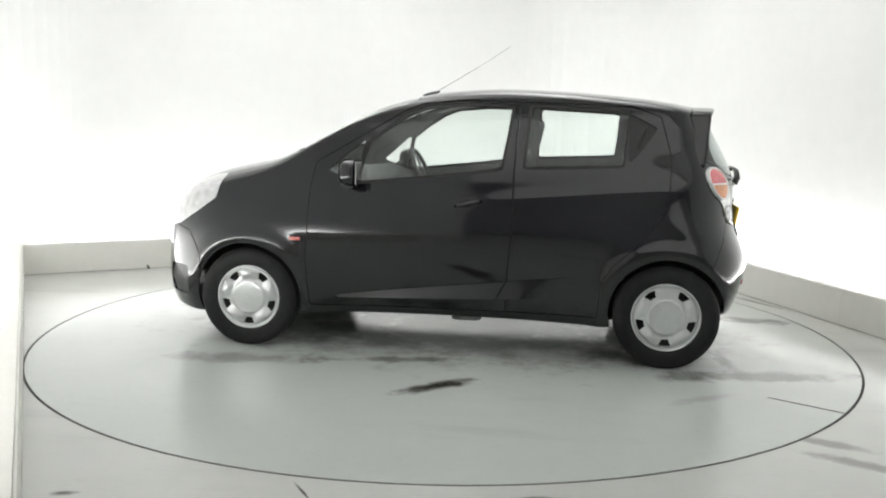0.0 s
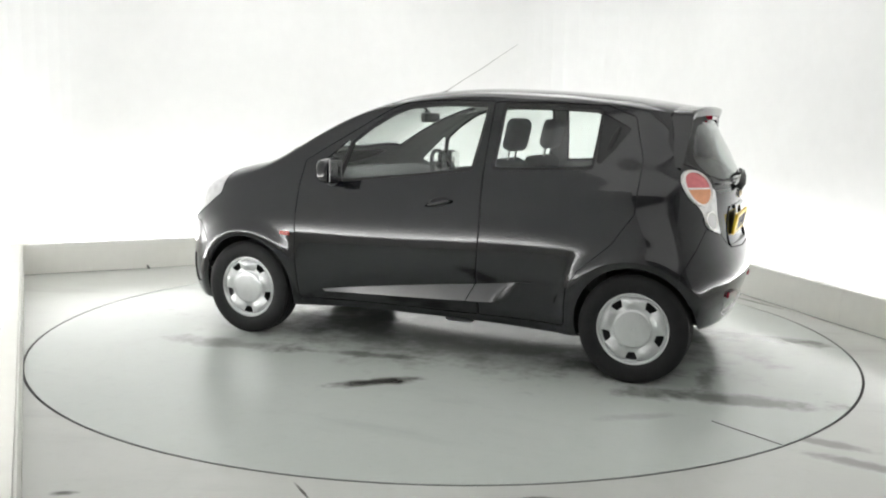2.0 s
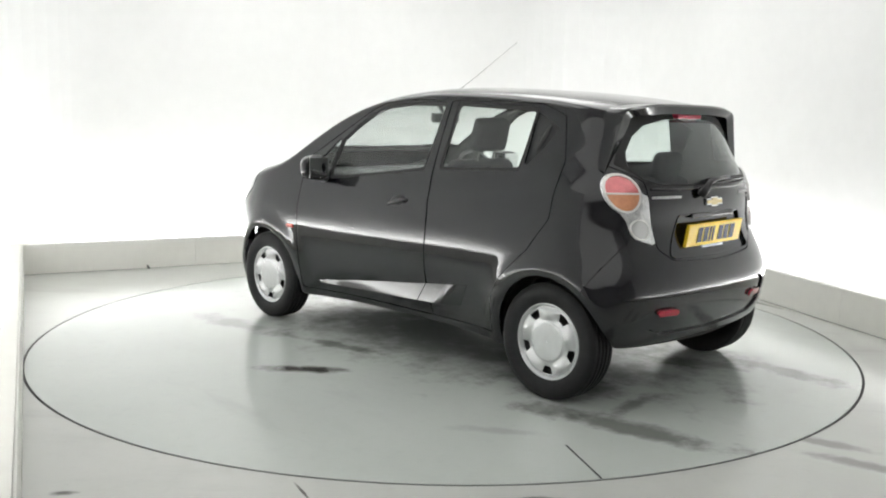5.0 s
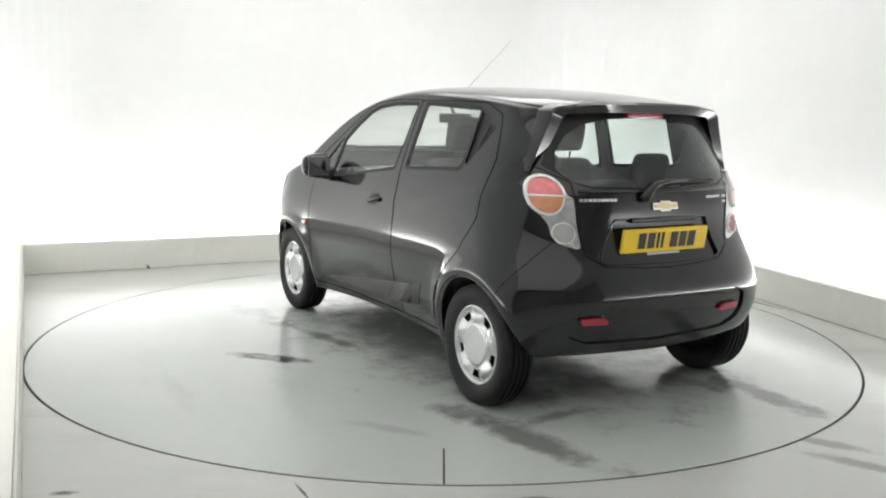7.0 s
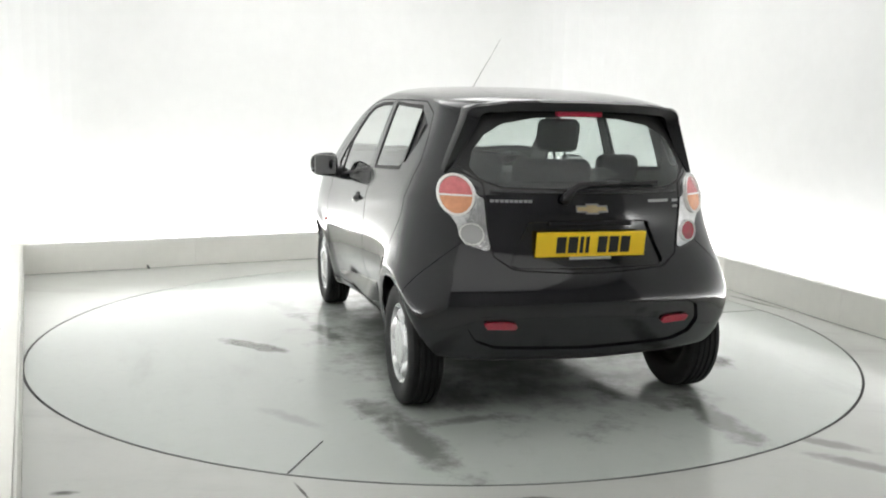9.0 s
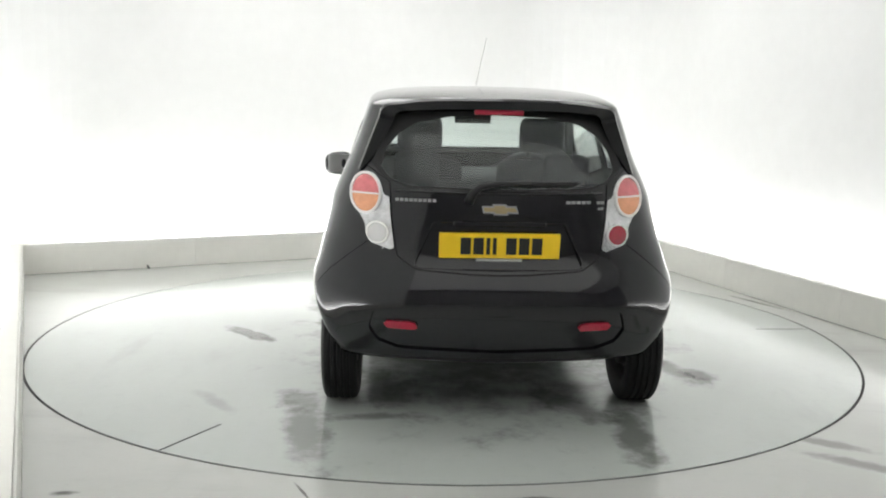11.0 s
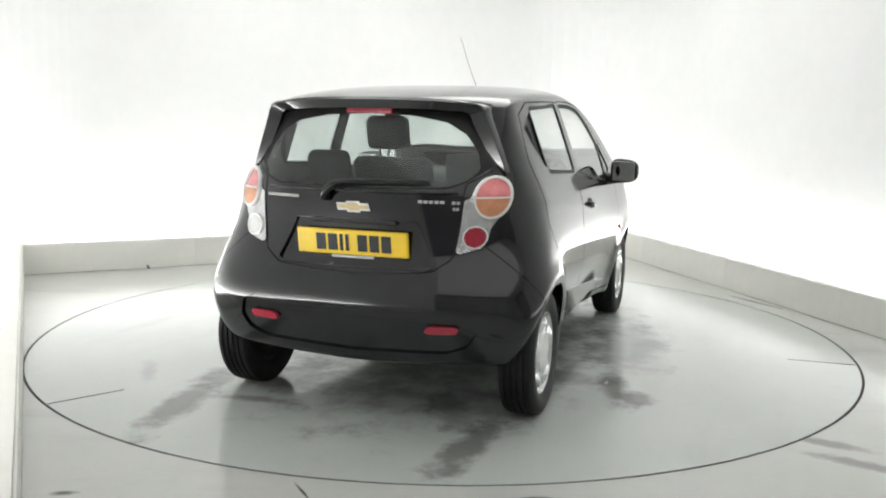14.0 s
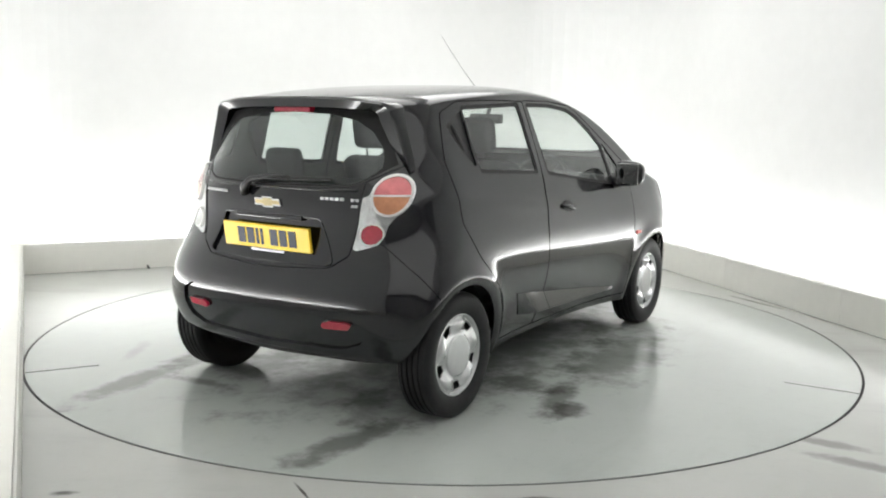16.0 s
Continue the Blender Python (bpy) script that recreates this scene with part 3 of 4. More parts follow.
def moulding(s, u0, u1):
    """A length of the wedge-shaped side moulding: its face leans outwards to its foot."""
    rows = []
    for u in np.linspace(u0, u1, 24):
        xt, xb = 0.70 - 1.34 * u, 0.68 - 1.24 * u
        zt, zb = 0.312 + 0.165 * u ** 0.94, 0.300 + 0.052 * u ** 1.4
        yt = float(side_y(xt, zt)) + 0.003
        yb = yt + 0.10 * (zt - zb)
        foot = float(side_y(xb, zb))
        k = min(max((u - 0.86) / 0.14, 0), 1)       # the tail sinks back into the door
        yb += (foot + 0.006 - yb) * k * k
        yin = min(yt, foot) - 0.012
        rows.append([(xt, s * (yt - 0.014), zt + 0.002), (xt, s * yt, zt), (xb, s * yb, zb + 0.004), (xb, s * (yb - 0.003), zb), (xb, s * yin, zb)])
    bm = bmesh.new()
    made = [[bm.verts.new(p) for p in r] for r in rows]
    for a, b in zip(made, made[1:]):
        for k in range(5):
            bm.faces.new((a[k], a[(k + 1) % 5], b[(k + 1) % 5], b[k]))
    bm.faces.new(made[0][::-1])
    bm.faces.new(made[-1])
    bmesh.ops.recalc_face_normals(bm, faces=bm.faces)
    return bm


for s in (1, -1):
    for kind, u0, u1 in (("front", 0.02, 0.752), ("rear", 0.757, 1.0)):
        part("door_moulding", moulding(s, u0, u1), PAINT, doors[kind, s], "tilted glossy side moulding")

# windscreen, bonnet, headlights, front bumper
screen = both(outline([(0.985, -0.1), (0.965, 0.35), (0.875, 0.685), (0.62, 0.645), (0.270, 0.588), (0.235, 0.55), (0.262, 0.3), (0.275, -0.1)], (0, 1)), above(0.95))
pane = panel("windscreen", take(screen), GLASS, None, 0.005, -0.004, "clear windscreen")
pane.visible_shadow = False
panel("windscreen_seal", take(both(outline([(1.0, -0.1), (0.985, 0.35), (0.895, 0.697), (0.62, 0.657), (0.262, 0.600), (0.22, 0.56), (0.247, 0.3), (0.26, -0.1)], (0, 1)), above(0.95))), SEAL, None, 0.012, -0.002)
lamp = both(outline([(1.345, 0.985), (1.375, 0.865), (1.50, 0.775), (1.64, 0.695), (1.79, 0.655), (1.84, 0.73), (1.72, 0.85), (1.56, 0.935), (1.43, 0.975)], (0, 2), 0.01), aside(0.34))
lamps = take(lamp)
for s, half in halves(lamps):
    head = panel("headlight", half, CLEAR, None, 0.03, 0.004, "swept-back clear headlight")
    bm = bmesh.new()
    bmesh.ops.create_uvsphere(bm, u_segments=24, v_segments=12, radius=0.055, matrix=pose(1.60, s * 0.60, 0.79))
    part("bulb_housing", bm, CHROME, head, smooth=True)
lines.append(seam(both(outline([(1.06, -0.1), (1.04, 0.40), (0.97, 0.66), (1.35, 0.635), (1.72, 0.50), (1.80, 0.3), (1.82, -0.1)], (0, 1)), above(0.72))))
panel("bonnet", take(both(outline([(1.06, -0.1), (1.04, 0.40), (0.97, 0.66), (1.35, 0.635), (1.72, 0.50), (1.80, 0.3), (1.82, -0.1)], (0, 1)), above(0.72))), PAINT)
panel("grille", take(both(outline([(-0.1, 0.30), (0.42, 0.30), (0.50, 0.50), (0.40, 0.64), (-0.1, 0.66)], (1, 2), 0.03), ahead(1.5))), TRIM, None, 0.02, -0.02, "dark lower grille")
fogs = take(both(outline([(0.58, 0.28), (0.72, 0.28), (0.72, 0.44), (0.58, 0.44)], (1, 2), 0.03), ahead(1.5)))
for s, half in halves(fogs):
    panel("fog_lamp", half, TRIM, None, 0.02, -0.015)
front_bumper = both(outline([(1.46, 0.05), (1.48, 0.52), (1.56, 0.66), (1.70, 0.69), (2.1, 0.66), (2.1, 0.05)], (0, 2)), ahead(1.3))
lines.append(seam(front_bumper))
panel("front_bumper", take(front_bumper), PAINT)

# tailgate, lamps, rear bumper
lamp_edge = [(0.482, 1.00), (0.55, 0.98), (0.606, 0.93), (0.582, 0.880), (0.570, 0.825), (0.548, 0.792), (0.458, 0.768), (0.466, 0.88)]
lamp_round = lambda P: np.hypot((np.abs(P[:, 1]) - 0.577) * 1.26, P[:, 2] - 1.003) - 0.0925
lamp_leg = outline(lamp_edge, (1, 2), 0.012)
tail_lamps = take(both(lambda P: np.minimum(lamp_round(P), lamp_leg(P)), behind(-1.1)))
gate = both(outline([(-0.1, 0.668), (0.125, 0.674), (0.36, 0.690), (0.44, 0.745), (0.462, 0.887), (0.475, 1.06), (0.60, 1.135), (0.492, 1.372), (0.35, 1.384), (-0.1, 1.390)], (1, 2)), behind(-1.1))
rear_window = both(outline([(-0.1, 1.028), (0.40, 1.036), (0.475, 1.066), (0.565, 1.135), (0.458, 1.350), (0.35, 1.366), (-0.1, 1.374)], (1, 2)), behind(-1.1))
lines.append(seam(gate))
wpane = take(rear_window)
hollow = both(outline([(-0.1, 0.888), (0.285, 0.885), (0.362, 0.712), (-0.1, 0.702)], (1, 2), 0.012), behind(-1.1))
recess = take(hollow)
recess_rim = take(lambda P: hollow(P) - 0.007)
tailgate = panel("tailgate", take(gate), PAINT, None, 0.012, 0.0, "glossy black tailgate with a sunken plate panel")
clear_part = outline([(-0.1, 1.04), (0.40, 1.048), (0.475, 1.075), (0.515, 1.12), (0.500, 1.19), (0.445, 1.265), (0.36, 1.318), (0.20, 1.345), (-0.1, 1.352)], (1, 2), 0.01)
V, N, wpane, border = split(V, N, wpane, clear_part)
panel("window_border", border, SEAL, tailgate, 0.005, -0.002, "black border of the rear window")
w = panel("rear_window", wpane, REAR_GLASS, tailgate, 0.004, -0.002, "lightly tinted rear window")
w.visible_shadow = False
panel("plate_recess", recess, PAINT, tailgate, 0.014, -0.010)
panel("recess_rim", recess_rim, PAINT, tailgate, 0.02, lambda P: 0.004 - 0.9 * np.clip(0.004 - np.abs(hollow(P) - 0.004), 0, 1) * -1, "raised rim of the plate panel", own=True)


def on_tail(y, z):
    """The x of the tail skin at y, z."""
    lo, hi = tail_x(z), tail_x(z) + 0.6
    for _ in range(40):
        mid = (lo + hi) / 2
        if side_y(mid, z) < abs(y):
            lo = mid
        else:
            hi = mid
    return float((lo + hi) / 2)


for s, half in halves(tail_lamps):
    tl = panel("tail_light", half, CLEAR, None, 0.03, 0.006, "clear tail light with a round red and amber lens")
    # round lenses: red above, amber below, and a small one underneath
    keep = V, N, F
    big = lambda P: np.hypot((np.abs(P[:, 1]) - 0.577) * 1.28, P[:, 2] - 1.003) - 0.079
    V, N, disc, rest = split(V, N, half, big)
    V, N, low, up = split(V, N, disc, lambda P: P[:, 2] - 1.001)
    panel("red_lens", up, ROSE, tl, 0.012, lambda P: 0.010 + 0.010 * np.clip(1 - (np.hypot((np.abs(P[:, 1]) - 0.577) * 1.28, P[:, 2] - 1.003) / 0.079) ** 2, 0, 1), "rose-red upper lens")
    panel("amber_lens", low, AMBER, tl, 0.012, lambda P: 0.010 + 0.010 * np.clip(1 - (np.hypot((np.abs(P[:, 1]) - 0.577) * 1.28, P[:, 2] - 1.003) / 0.079) ** 2, 0, 1), "amber lower lens")
    ring, rest = strip(half, lambda P: np.hypot((np.abs(P[:, 1]) - 0.577) * 1.28, P[:, 2] - 1.003) - 0.083, 0.005)
    panel("lens_ring", ring, PALE, tl, 0.016, 0.016, "pale ring round the lens")
    V, N, disc, rest = split(V, N, half, big)
    bar, rest = strip(disc, lambda P: P[:, 2] - 1.001, 0.0035)
    panel("lens_bar", bar, PALE, tl, 0.02, 0.022)
    V, N, small, rest = split(V, N, half, lambda P: np.hypot(np.abs(P[:, 1]) - 0.524, P[:, 2] - 0.838) - 0.043)
    panel("small_lens", small, RED if s < 0 else CLEAR_LENS, tl, 0.012, lambda P: 0.010 + 0.012 * np.clip(1 - (np.hypot(np.abs(P[:, 1]) - 0.524, P[:, 2] - 0.838) / 0.043) ** 2, 0, 1), "round red fog lens" if s < 0 else "round clear reversing lens")
    ring, rest = strip(half, lambda P: np.hypot(np.abs(P[:, 1]) - 0.524, P[:, 2] - 0.838) - 0.047, 0.003)
    panel("small_lens_ring", ring, PALE, tl, 0.014, 0.014)
    V, N, F = keep

bumper = both(outline([(-1.40, 0.05), (-1.405, 0.56), (-1.47, 0.70), (-1.50, 0.80), (-1.9, 0.80), (-1.9, 0.05)], (0, 2)), behind(-1.2))
lines.append(seam(bumper, 0.0013))
reflectors = take(both(outline([(0.345, 0.436), (0.485, 0.440), (0.495, 0.464), (0.36, 0.464)], (1, 2), 0.004), behind(-1.3)))
valance = take(both(outline([(-0.1, 0.335), (0.44, 0.345), (0.53, 0.385), (0.56, 0.435), (0.545, 0.497), (0.48, 0.533), (0.30, 0.550), (-0.1, 0.555)], (1, 2), 0.02), behind(-1.3)))
rb = panel("rear_bumper", take(bumper), PAINT, None, 0.014)
panel("valance", valance, PAINT, rb, 0.014, -0.012, "black lower bumper panel")
for s, half in halves(reflectors):
    panel("reflector", half, RED, rb, 0.012, 0.004, "red bumper reflector")


def pieces(faces):
    """The faces, sorted into their connected pieces; crumbs are dropped."""
    used, f = np.unique(faces, return_inverse=True)
    f = f.reshape(-1, 3)
    tag = np.arange(len(used))
    while True:
        low = tag[f].min(1)
        nxt = tag.copy()
        for k in range(3):
            np.minimum.at(nxt, f[:, k], low)
        nxt = nxt[nxt]
        if (nxt == tag).all():
            break
        tag = nxt
    own = tag[f[:, 0]]
    return [faces[own == k] for k in np.unique(own) if (own == k).sum() > 12]


for line in lines:
    for s, half in halves(line):
        for bit in pieces(half):
            panel("shut_line", bit, SEAL, None, 0.006, -0.007)
roof_faces = F[(N[F].mean(1)[:, 2] > 0.75) & (V[F].mean(1)[:, 2] > 1.3)]
panel("roof_lining", roof_faces, LINING, None, 0.01, -0.035, "pale grey roof lining")
panel("body", F, PAINT, None, 0.012, 0.0, "glossy black body shell", inside=PILLAR)


# ---- spoiler, wheels and small parts ----
def loft(bm, rows, closed_ends=True):
    """Skins a row of equal rings of points."""
    made = [[bm.verts.new(p) for p in r] for r in rows]
    k = len(rows[0])
    for a, b in zip(made, made[1:]):
        for i in range(k):
            bm.faces.new((a[i], a[(i + 1) % k], b[(i + 1) % k], b[i]))
    if closed_ends:
        bm.faces.new(made[0][::-1])
        bm.faces.new(made[-1])
    bmesh.ops.recalc_face_normals(bm, faces=bm.faces)


def tube(bm, points, radius, n=8):
    pts = [Vector(p) for p in points]
    rows = []
    for i, p in enumerate(pts):
        d = (pts[min(i + 1, len(pts) - 1)] - pts[max(i - 1, 0)]).normalized()
        a = d.orthogonal().normalized() if i == 0 else (a - d * a.dot(d)).normalized()
        b = d.cross(a)
        r = radius[i] if isinstance(radius, (list, tuple)) else radius
        rows.append([p + (a * math.cos(2 * math.pi * j / n) + b * math.sin(2 * math.pi * j / n)) * r for j in range(n)])
    loft(bm, rows)


def soft_box(bm, x0, y0, z0, x1, y1, z1, r, m=None, seg=3):
    """A box with rounded edges."""
    v = box(bm, x0, y0, z0, x1, y1, z1, m)
    e = list({e for q in v for e in q.link_edges})
    bmesh.ops.bevel(bm, geom=e, offset=r, segments=seg, profile=0.5, affect="EDGES")


# spoiler: a hood that goes on from the roof and runs down beside the rear window
rows = []
for i in range(97):
    a = -1 + 2 * i / 96
    s = 1 if a > 0 else -1
    k = abs(a)
    u = (1 - k) / 0.4                 # the fins
    fin = np.array((0.622 - 0.110 * u, 1.112 + 0.285 * u, 0.562 - 0.115 * u, 1.130 + 0.225 * u, -1.368 - 0.030 * u, -1.268 - 0.020 * u))
    u = min(k / 0.6, 1.05)            # the lip
    lip = np.array((0.512 * u, 1.427 - 0.010 * u ** 2 - 0.034 * u ** 6, 0.447 * u, 1.375 - 0.018 * u ** 4, -1.448 + 0.050 * u ** 3, -1.30))
    u = min(max((k - 0.50) / 0.20, 0), 1)
    u = u * u * (3 - 2 * u)
    yo, zo, yi, zi, xr, xf = (float(q) for q in lip * (1 - u) + fin * u)
    drop = 0.0 if k > 0.6 else -0.002
    rows.append([Vector((xf, s * yo, zo + drop)), Vector((xr + 0.012, s * yo, zo - 0.004)), Vector((xr, s * (yo - 0.004), zo - 0.014)),
                 Vector((xr + 0.006, s * yi, zi)), Vector((xf, s * yi, zi))])
bm = bmesh.new()
loft(bm, rows)
spoiler = part("spoiler", bm, PAINT, car, "glossy black roof spoiler round the rear window", True)
spoiler.data.set_sharp_from_angle(angle=radians(38))
bm = bmesh.new()
soft_box(bm, -1.435, -0.11, 1.352, -1.38, 0.11, 1.376, 0.006)
part("brake_light", bm, RED, spoiler, "high red brake light")

# aerial
bm = bmesh.new()
tube(bm, [(0.30, 0, 1.462), (0.26, 0, 1.482), (0.20, 0, 1.50)], [0.02, 0.014, 0.006])
aerial = part("aerial", bm, TRIM, car, "thin black roof aerial")
bm = bmesh.new()
tube(bm, [(0.22, 0, 1.498), (-0.02, -0.012, 1.642), (-0.242, -0.03, 1.785)], [0.0018, 0.0012, 0.0009], 6)
part("rod", bm, STEEL, aerial)

# rear wiper
bm = bmesh.new()
tube(bm, [(on_tail(0.13, 0.985) - 0.012, 0.135, 0.985), (on_tail(0.12, 1.02) - 0.035, 0.125, 1.015), (on_tail(0.08, 1.05) - 0.042, 0.085, 1.052), (on_tail(0, 1.066) - 0.038, 0.0, 1.066),
          (on_tail(-0.12, 1.07) - 0.03, -0.13, 1.070)], [0.022, 0.02, 0.015, 0.010, 0.007])
wiper = part("wiper", bm, TRIM, tailgate, "black rear wiper", True)
bm = bmesh.new()
pts = [(on_tail(y, 1.062) - 0.016, y, 1.060 + 0.012 * (0.1 - y)) for y in np.linspace(0.07, -0.335, 10)]
tube(bm, pts, 0.009)
part("blade", bm, SEAL, wiper)

# lip under the rear window
bm = bmesh.new()
tube(bm, [(on_tail(y, 1.020) - 0.003, y, 1.020 + 0.02 * abs(y) ** 2) for y in np.linspace(-0.45, 0.45, 19)], 0.006, 8)
part("window_lip", bm, PAINT, tailgate, "glossy black lip under the rear window", True)

# emblem, lettering bars, plate with its characters as bars
zc = 0.952


def bow(bm, x0, x1, grow):
    """A slanted bow shape: two arms and a taller middle, from depth x0 to x1."""
    g = grow
    ring = [(0.088 + g, -0.011 - g), (0.030 + g, -0.011 - g), (0.026 + g, -0.021 - g), (-0.038 - g, -0.021 - g), (-0.034 - g, -0.011 - g), (-0.096 - g, -0.011 - g),
            (-0.082 - g, 0.011 + g), (-0.030 - g, 0.011 + g), (-0.026 - g, 0.021 + g), (0.038 + g, 0.021 + g), (0.034 + g, 0.011 + g), (0.096 + g, 0.011 + g)]
    loft(bm, [[(x, y * 0.76, zc + z * 0.80) for y, z in ring] for x in (x0, x1)])


bm = bmesh.new()
bow(bm, on_tail(0, zc) - 0.012, on_tail(0, zc) + 0.004, 0.0)
part("emblem", bm, GOLD, tailgate, "gold emblem in a pale rim")
bm = bmesh.new()
bow(bm, on_tail(0, zc) - 0.0085, on_tail(0, zc) + 0.004, 0.009)
part("emblem_rim", bm, CHROME, tailgate)
for y0, y1, z, h, n in ((0.452, 0.272, 0.985, 0.012, 9), (-0.285, -0.40, 0.984, 0.012, 5), (-0.425, -0.462, 0.982, 0.012, 2), (-0.430, -0.458, 0.956, 0.011, 2)):
    bm = bmesh.new()
    for k in range(n):
        a, b = y0 + (y1 - y0) * (k + 0.1) / n, y0 + (y1 - y0) * (k + 0.86) / n
        x = on_tail((a + b) / 2, z)
        box(bm, x - 0.005, min(a, b), z - h / 2, x + 0.006, max(a, b), z + h / 2)
    part("lettering", bm, LETTER, tailgate, "small chrome lettering")
PLATE = pose(-1.606, 0.0, 0.797, 0, -9, 0)
bm = bmesh.new()
soft_box(bm, -0.004, -0.26, -0.0555, 0.012, 0.26, 0.0555, 0.003, PLATE, 2)
plate = part("number_plate", bm, YELLOW, car, "yellow rear number plate with black bars")
x = 0.168
for k in range(7):
    wd = 0.016 if k in (2, 3) else 0.044
    if k == 4:
        x -= 0.030
    bm = bmesh.new()
    box(bm, -0.0062, x - wd, -0.037, -0.003, x, 0.037, PLATE)
    part("character_bar", bm, INK, plate, "black bar")
    x -= wd + 0.0115
bm = bmesh.new()
soft_box(bm, -0.006, -0.10, -0.069, 0.012, 0.10, -0.058, 0.002, PLATE, 1)
part("plate_frame_strip", bm, LETTER, plate)
bm = bmesh.new()
soft_box(bm, on_tail(0, 0.885) - 0.008, -0.20, 0.878, on_tail(0, 0.885) + 0.01, 0.20, 0.900, 0.006)
part("gate_handle", bm, PAINT, tailgate)

# mirrors, door handles, repeaters
for s in (1, -1):
    bm = bmesh.new()
    v = bmesh.ops.create_uvsphere(bm, u_segments=28, v_segments=16, radius=1.0)["verts"]
    for q in v:
        x, y, z = q.co
        n = (abs(x) ** 3.2 + abs(y) ** 3.2 + abs(z) ** 3.2) ** (1 / 3.2)
        x, y, z = x / n, y / n, z / n
        if x < 0:
            x *= 0.35
        q.co = (0.535 + 0.085 * x * (1 - 0.25 * (y * 1)), s * (0.866 + 0.086 * y), 1.030 + 0.074 * z * (1 - 0.12 * y))
    if s < 0:
        bmesh.ops.reverse_faces(bm, faces=bm.faces)
    mirror = part("door_mirror", bm, PAINT, doors["front", s], "black door mirror", True)
    bm = bmesh.new()
    tube(bm, [(0.60, s * 0.725, 0.975), (0.575, s * 0.79, 0.975), (0.55, s * 0.84, 0.985)], [0.05, 0.032, 0.03], 12)
    part("mirror_arm", bm, TRIM, mirror, smooth=True)
    bm = bmesh.new()
    soft_box(bm, 0.5035, min(s * 0.795, s * 0.930), 0.970, 0.507, max(s * 0.795, s * 0.930), 1.090, 0.003, None, 2)
    part("mirror_glass", bm, CHROME, mirror, "mirror glass")
    # handle: a dished cup and a bar across it
    hx, hz = -0.092, 0.872
    hy = float(side_y(hx, hz))
    bm = bmesh.new()
    tube(bm, [(-0.015, s * (float(side_y(-0.015, 0.856)) - 0.004), 0.853), (-0.04, s * (hy + 0.014), 0.861), (-0.135, s * (hy + 0.018), 0.880), (-0.170, s * (hy + 0.0), 0.887)], [0.008, 0.011, 0.012, 0.008], 10)
    handle = part("door_handle", bm, PAINT, doors["front", s], "black door handle", True)
    bm = bmesh.new()
    v = bmesh.ops.create_uvsphere(bm, u_segments=20, v_segments=10, radius=1.0)["verts"]
    for q in v:
        q.co = (hx + q.co.x * 0.062, s * (hy - 0.001) + q.co.y * 0.007, hz + q.co.z * 0.036 - 0.2 * q.co.x * 0.062)
    part("handle_cup", bm, SEAL, handle, smooth=True)
    bm = bmesh.new()
    ry = float(side_y(0.891, 0.643))
    soft_box(bm, 0.858, min(s * (ry - 0.01), s * (ry + 0.009)), 0.632, 0.924, max(s * (ry - 0.01), s * (ry + 0.009)), 0.655, 0.006)
    part("side_repeater", bm, REPEATER, car, "small orange-red side repeater")


# wheels
def lathe(bm, profile, n=64):
    """Turns a profile of (radius, y) about the y axis."""
    rings = []
    for r, y in profile:
        rings.append([bm.verts.new((r * math.cos(2 * math.pi * i / n), y, r * math.sin(2 * math.pi * i / n))) for i in range(n)])
    for a, b in zip(rings, rings[1:]):
        for i in range(n):
            bm.faces.new((a[i], a[(i + 1) % n], b[(i + 1) % n], b[i]))
    bmesh.ops.recalc_face_normals(bm, faces=bm.faces)


R = WHEEL_R
tyre_bm = bmesh.new()
tread = [(R - 0.012, 0.074), (R - 0.003, 0.066)]
for g in (0.042, 0.014, -0.014, -0.042):
    tread += [(R, g + 0.006), (R - 0.009, g + 0.004), (R - 0.009, g - 0.004), (R, g - 0.006)]
lathe(tyre_bm, [(0.180, 0.060), (0.195, 0.073), (0.225, 0.081), (0.255, 0.082), (0.262, 0.0795)] + tread + [(R - 0.003, -0.066), (R - 0.012, -0.074), (0.255, -0.082), (0.2, -0.075), (0.178, -0.06)], 72)
tyre_me = bpy.data.meshes.new("tyre")
tyre_bm.to_mesh(tyre_me)
tyre_bm.free()
tyre_me.polygons.foreach_set("use_smooth", [True] * len(tyre_me.polygons))
tyre_me.set_sharp_from_angle(angle=radians(35))
tyre_me.materials.append(RUBBER)


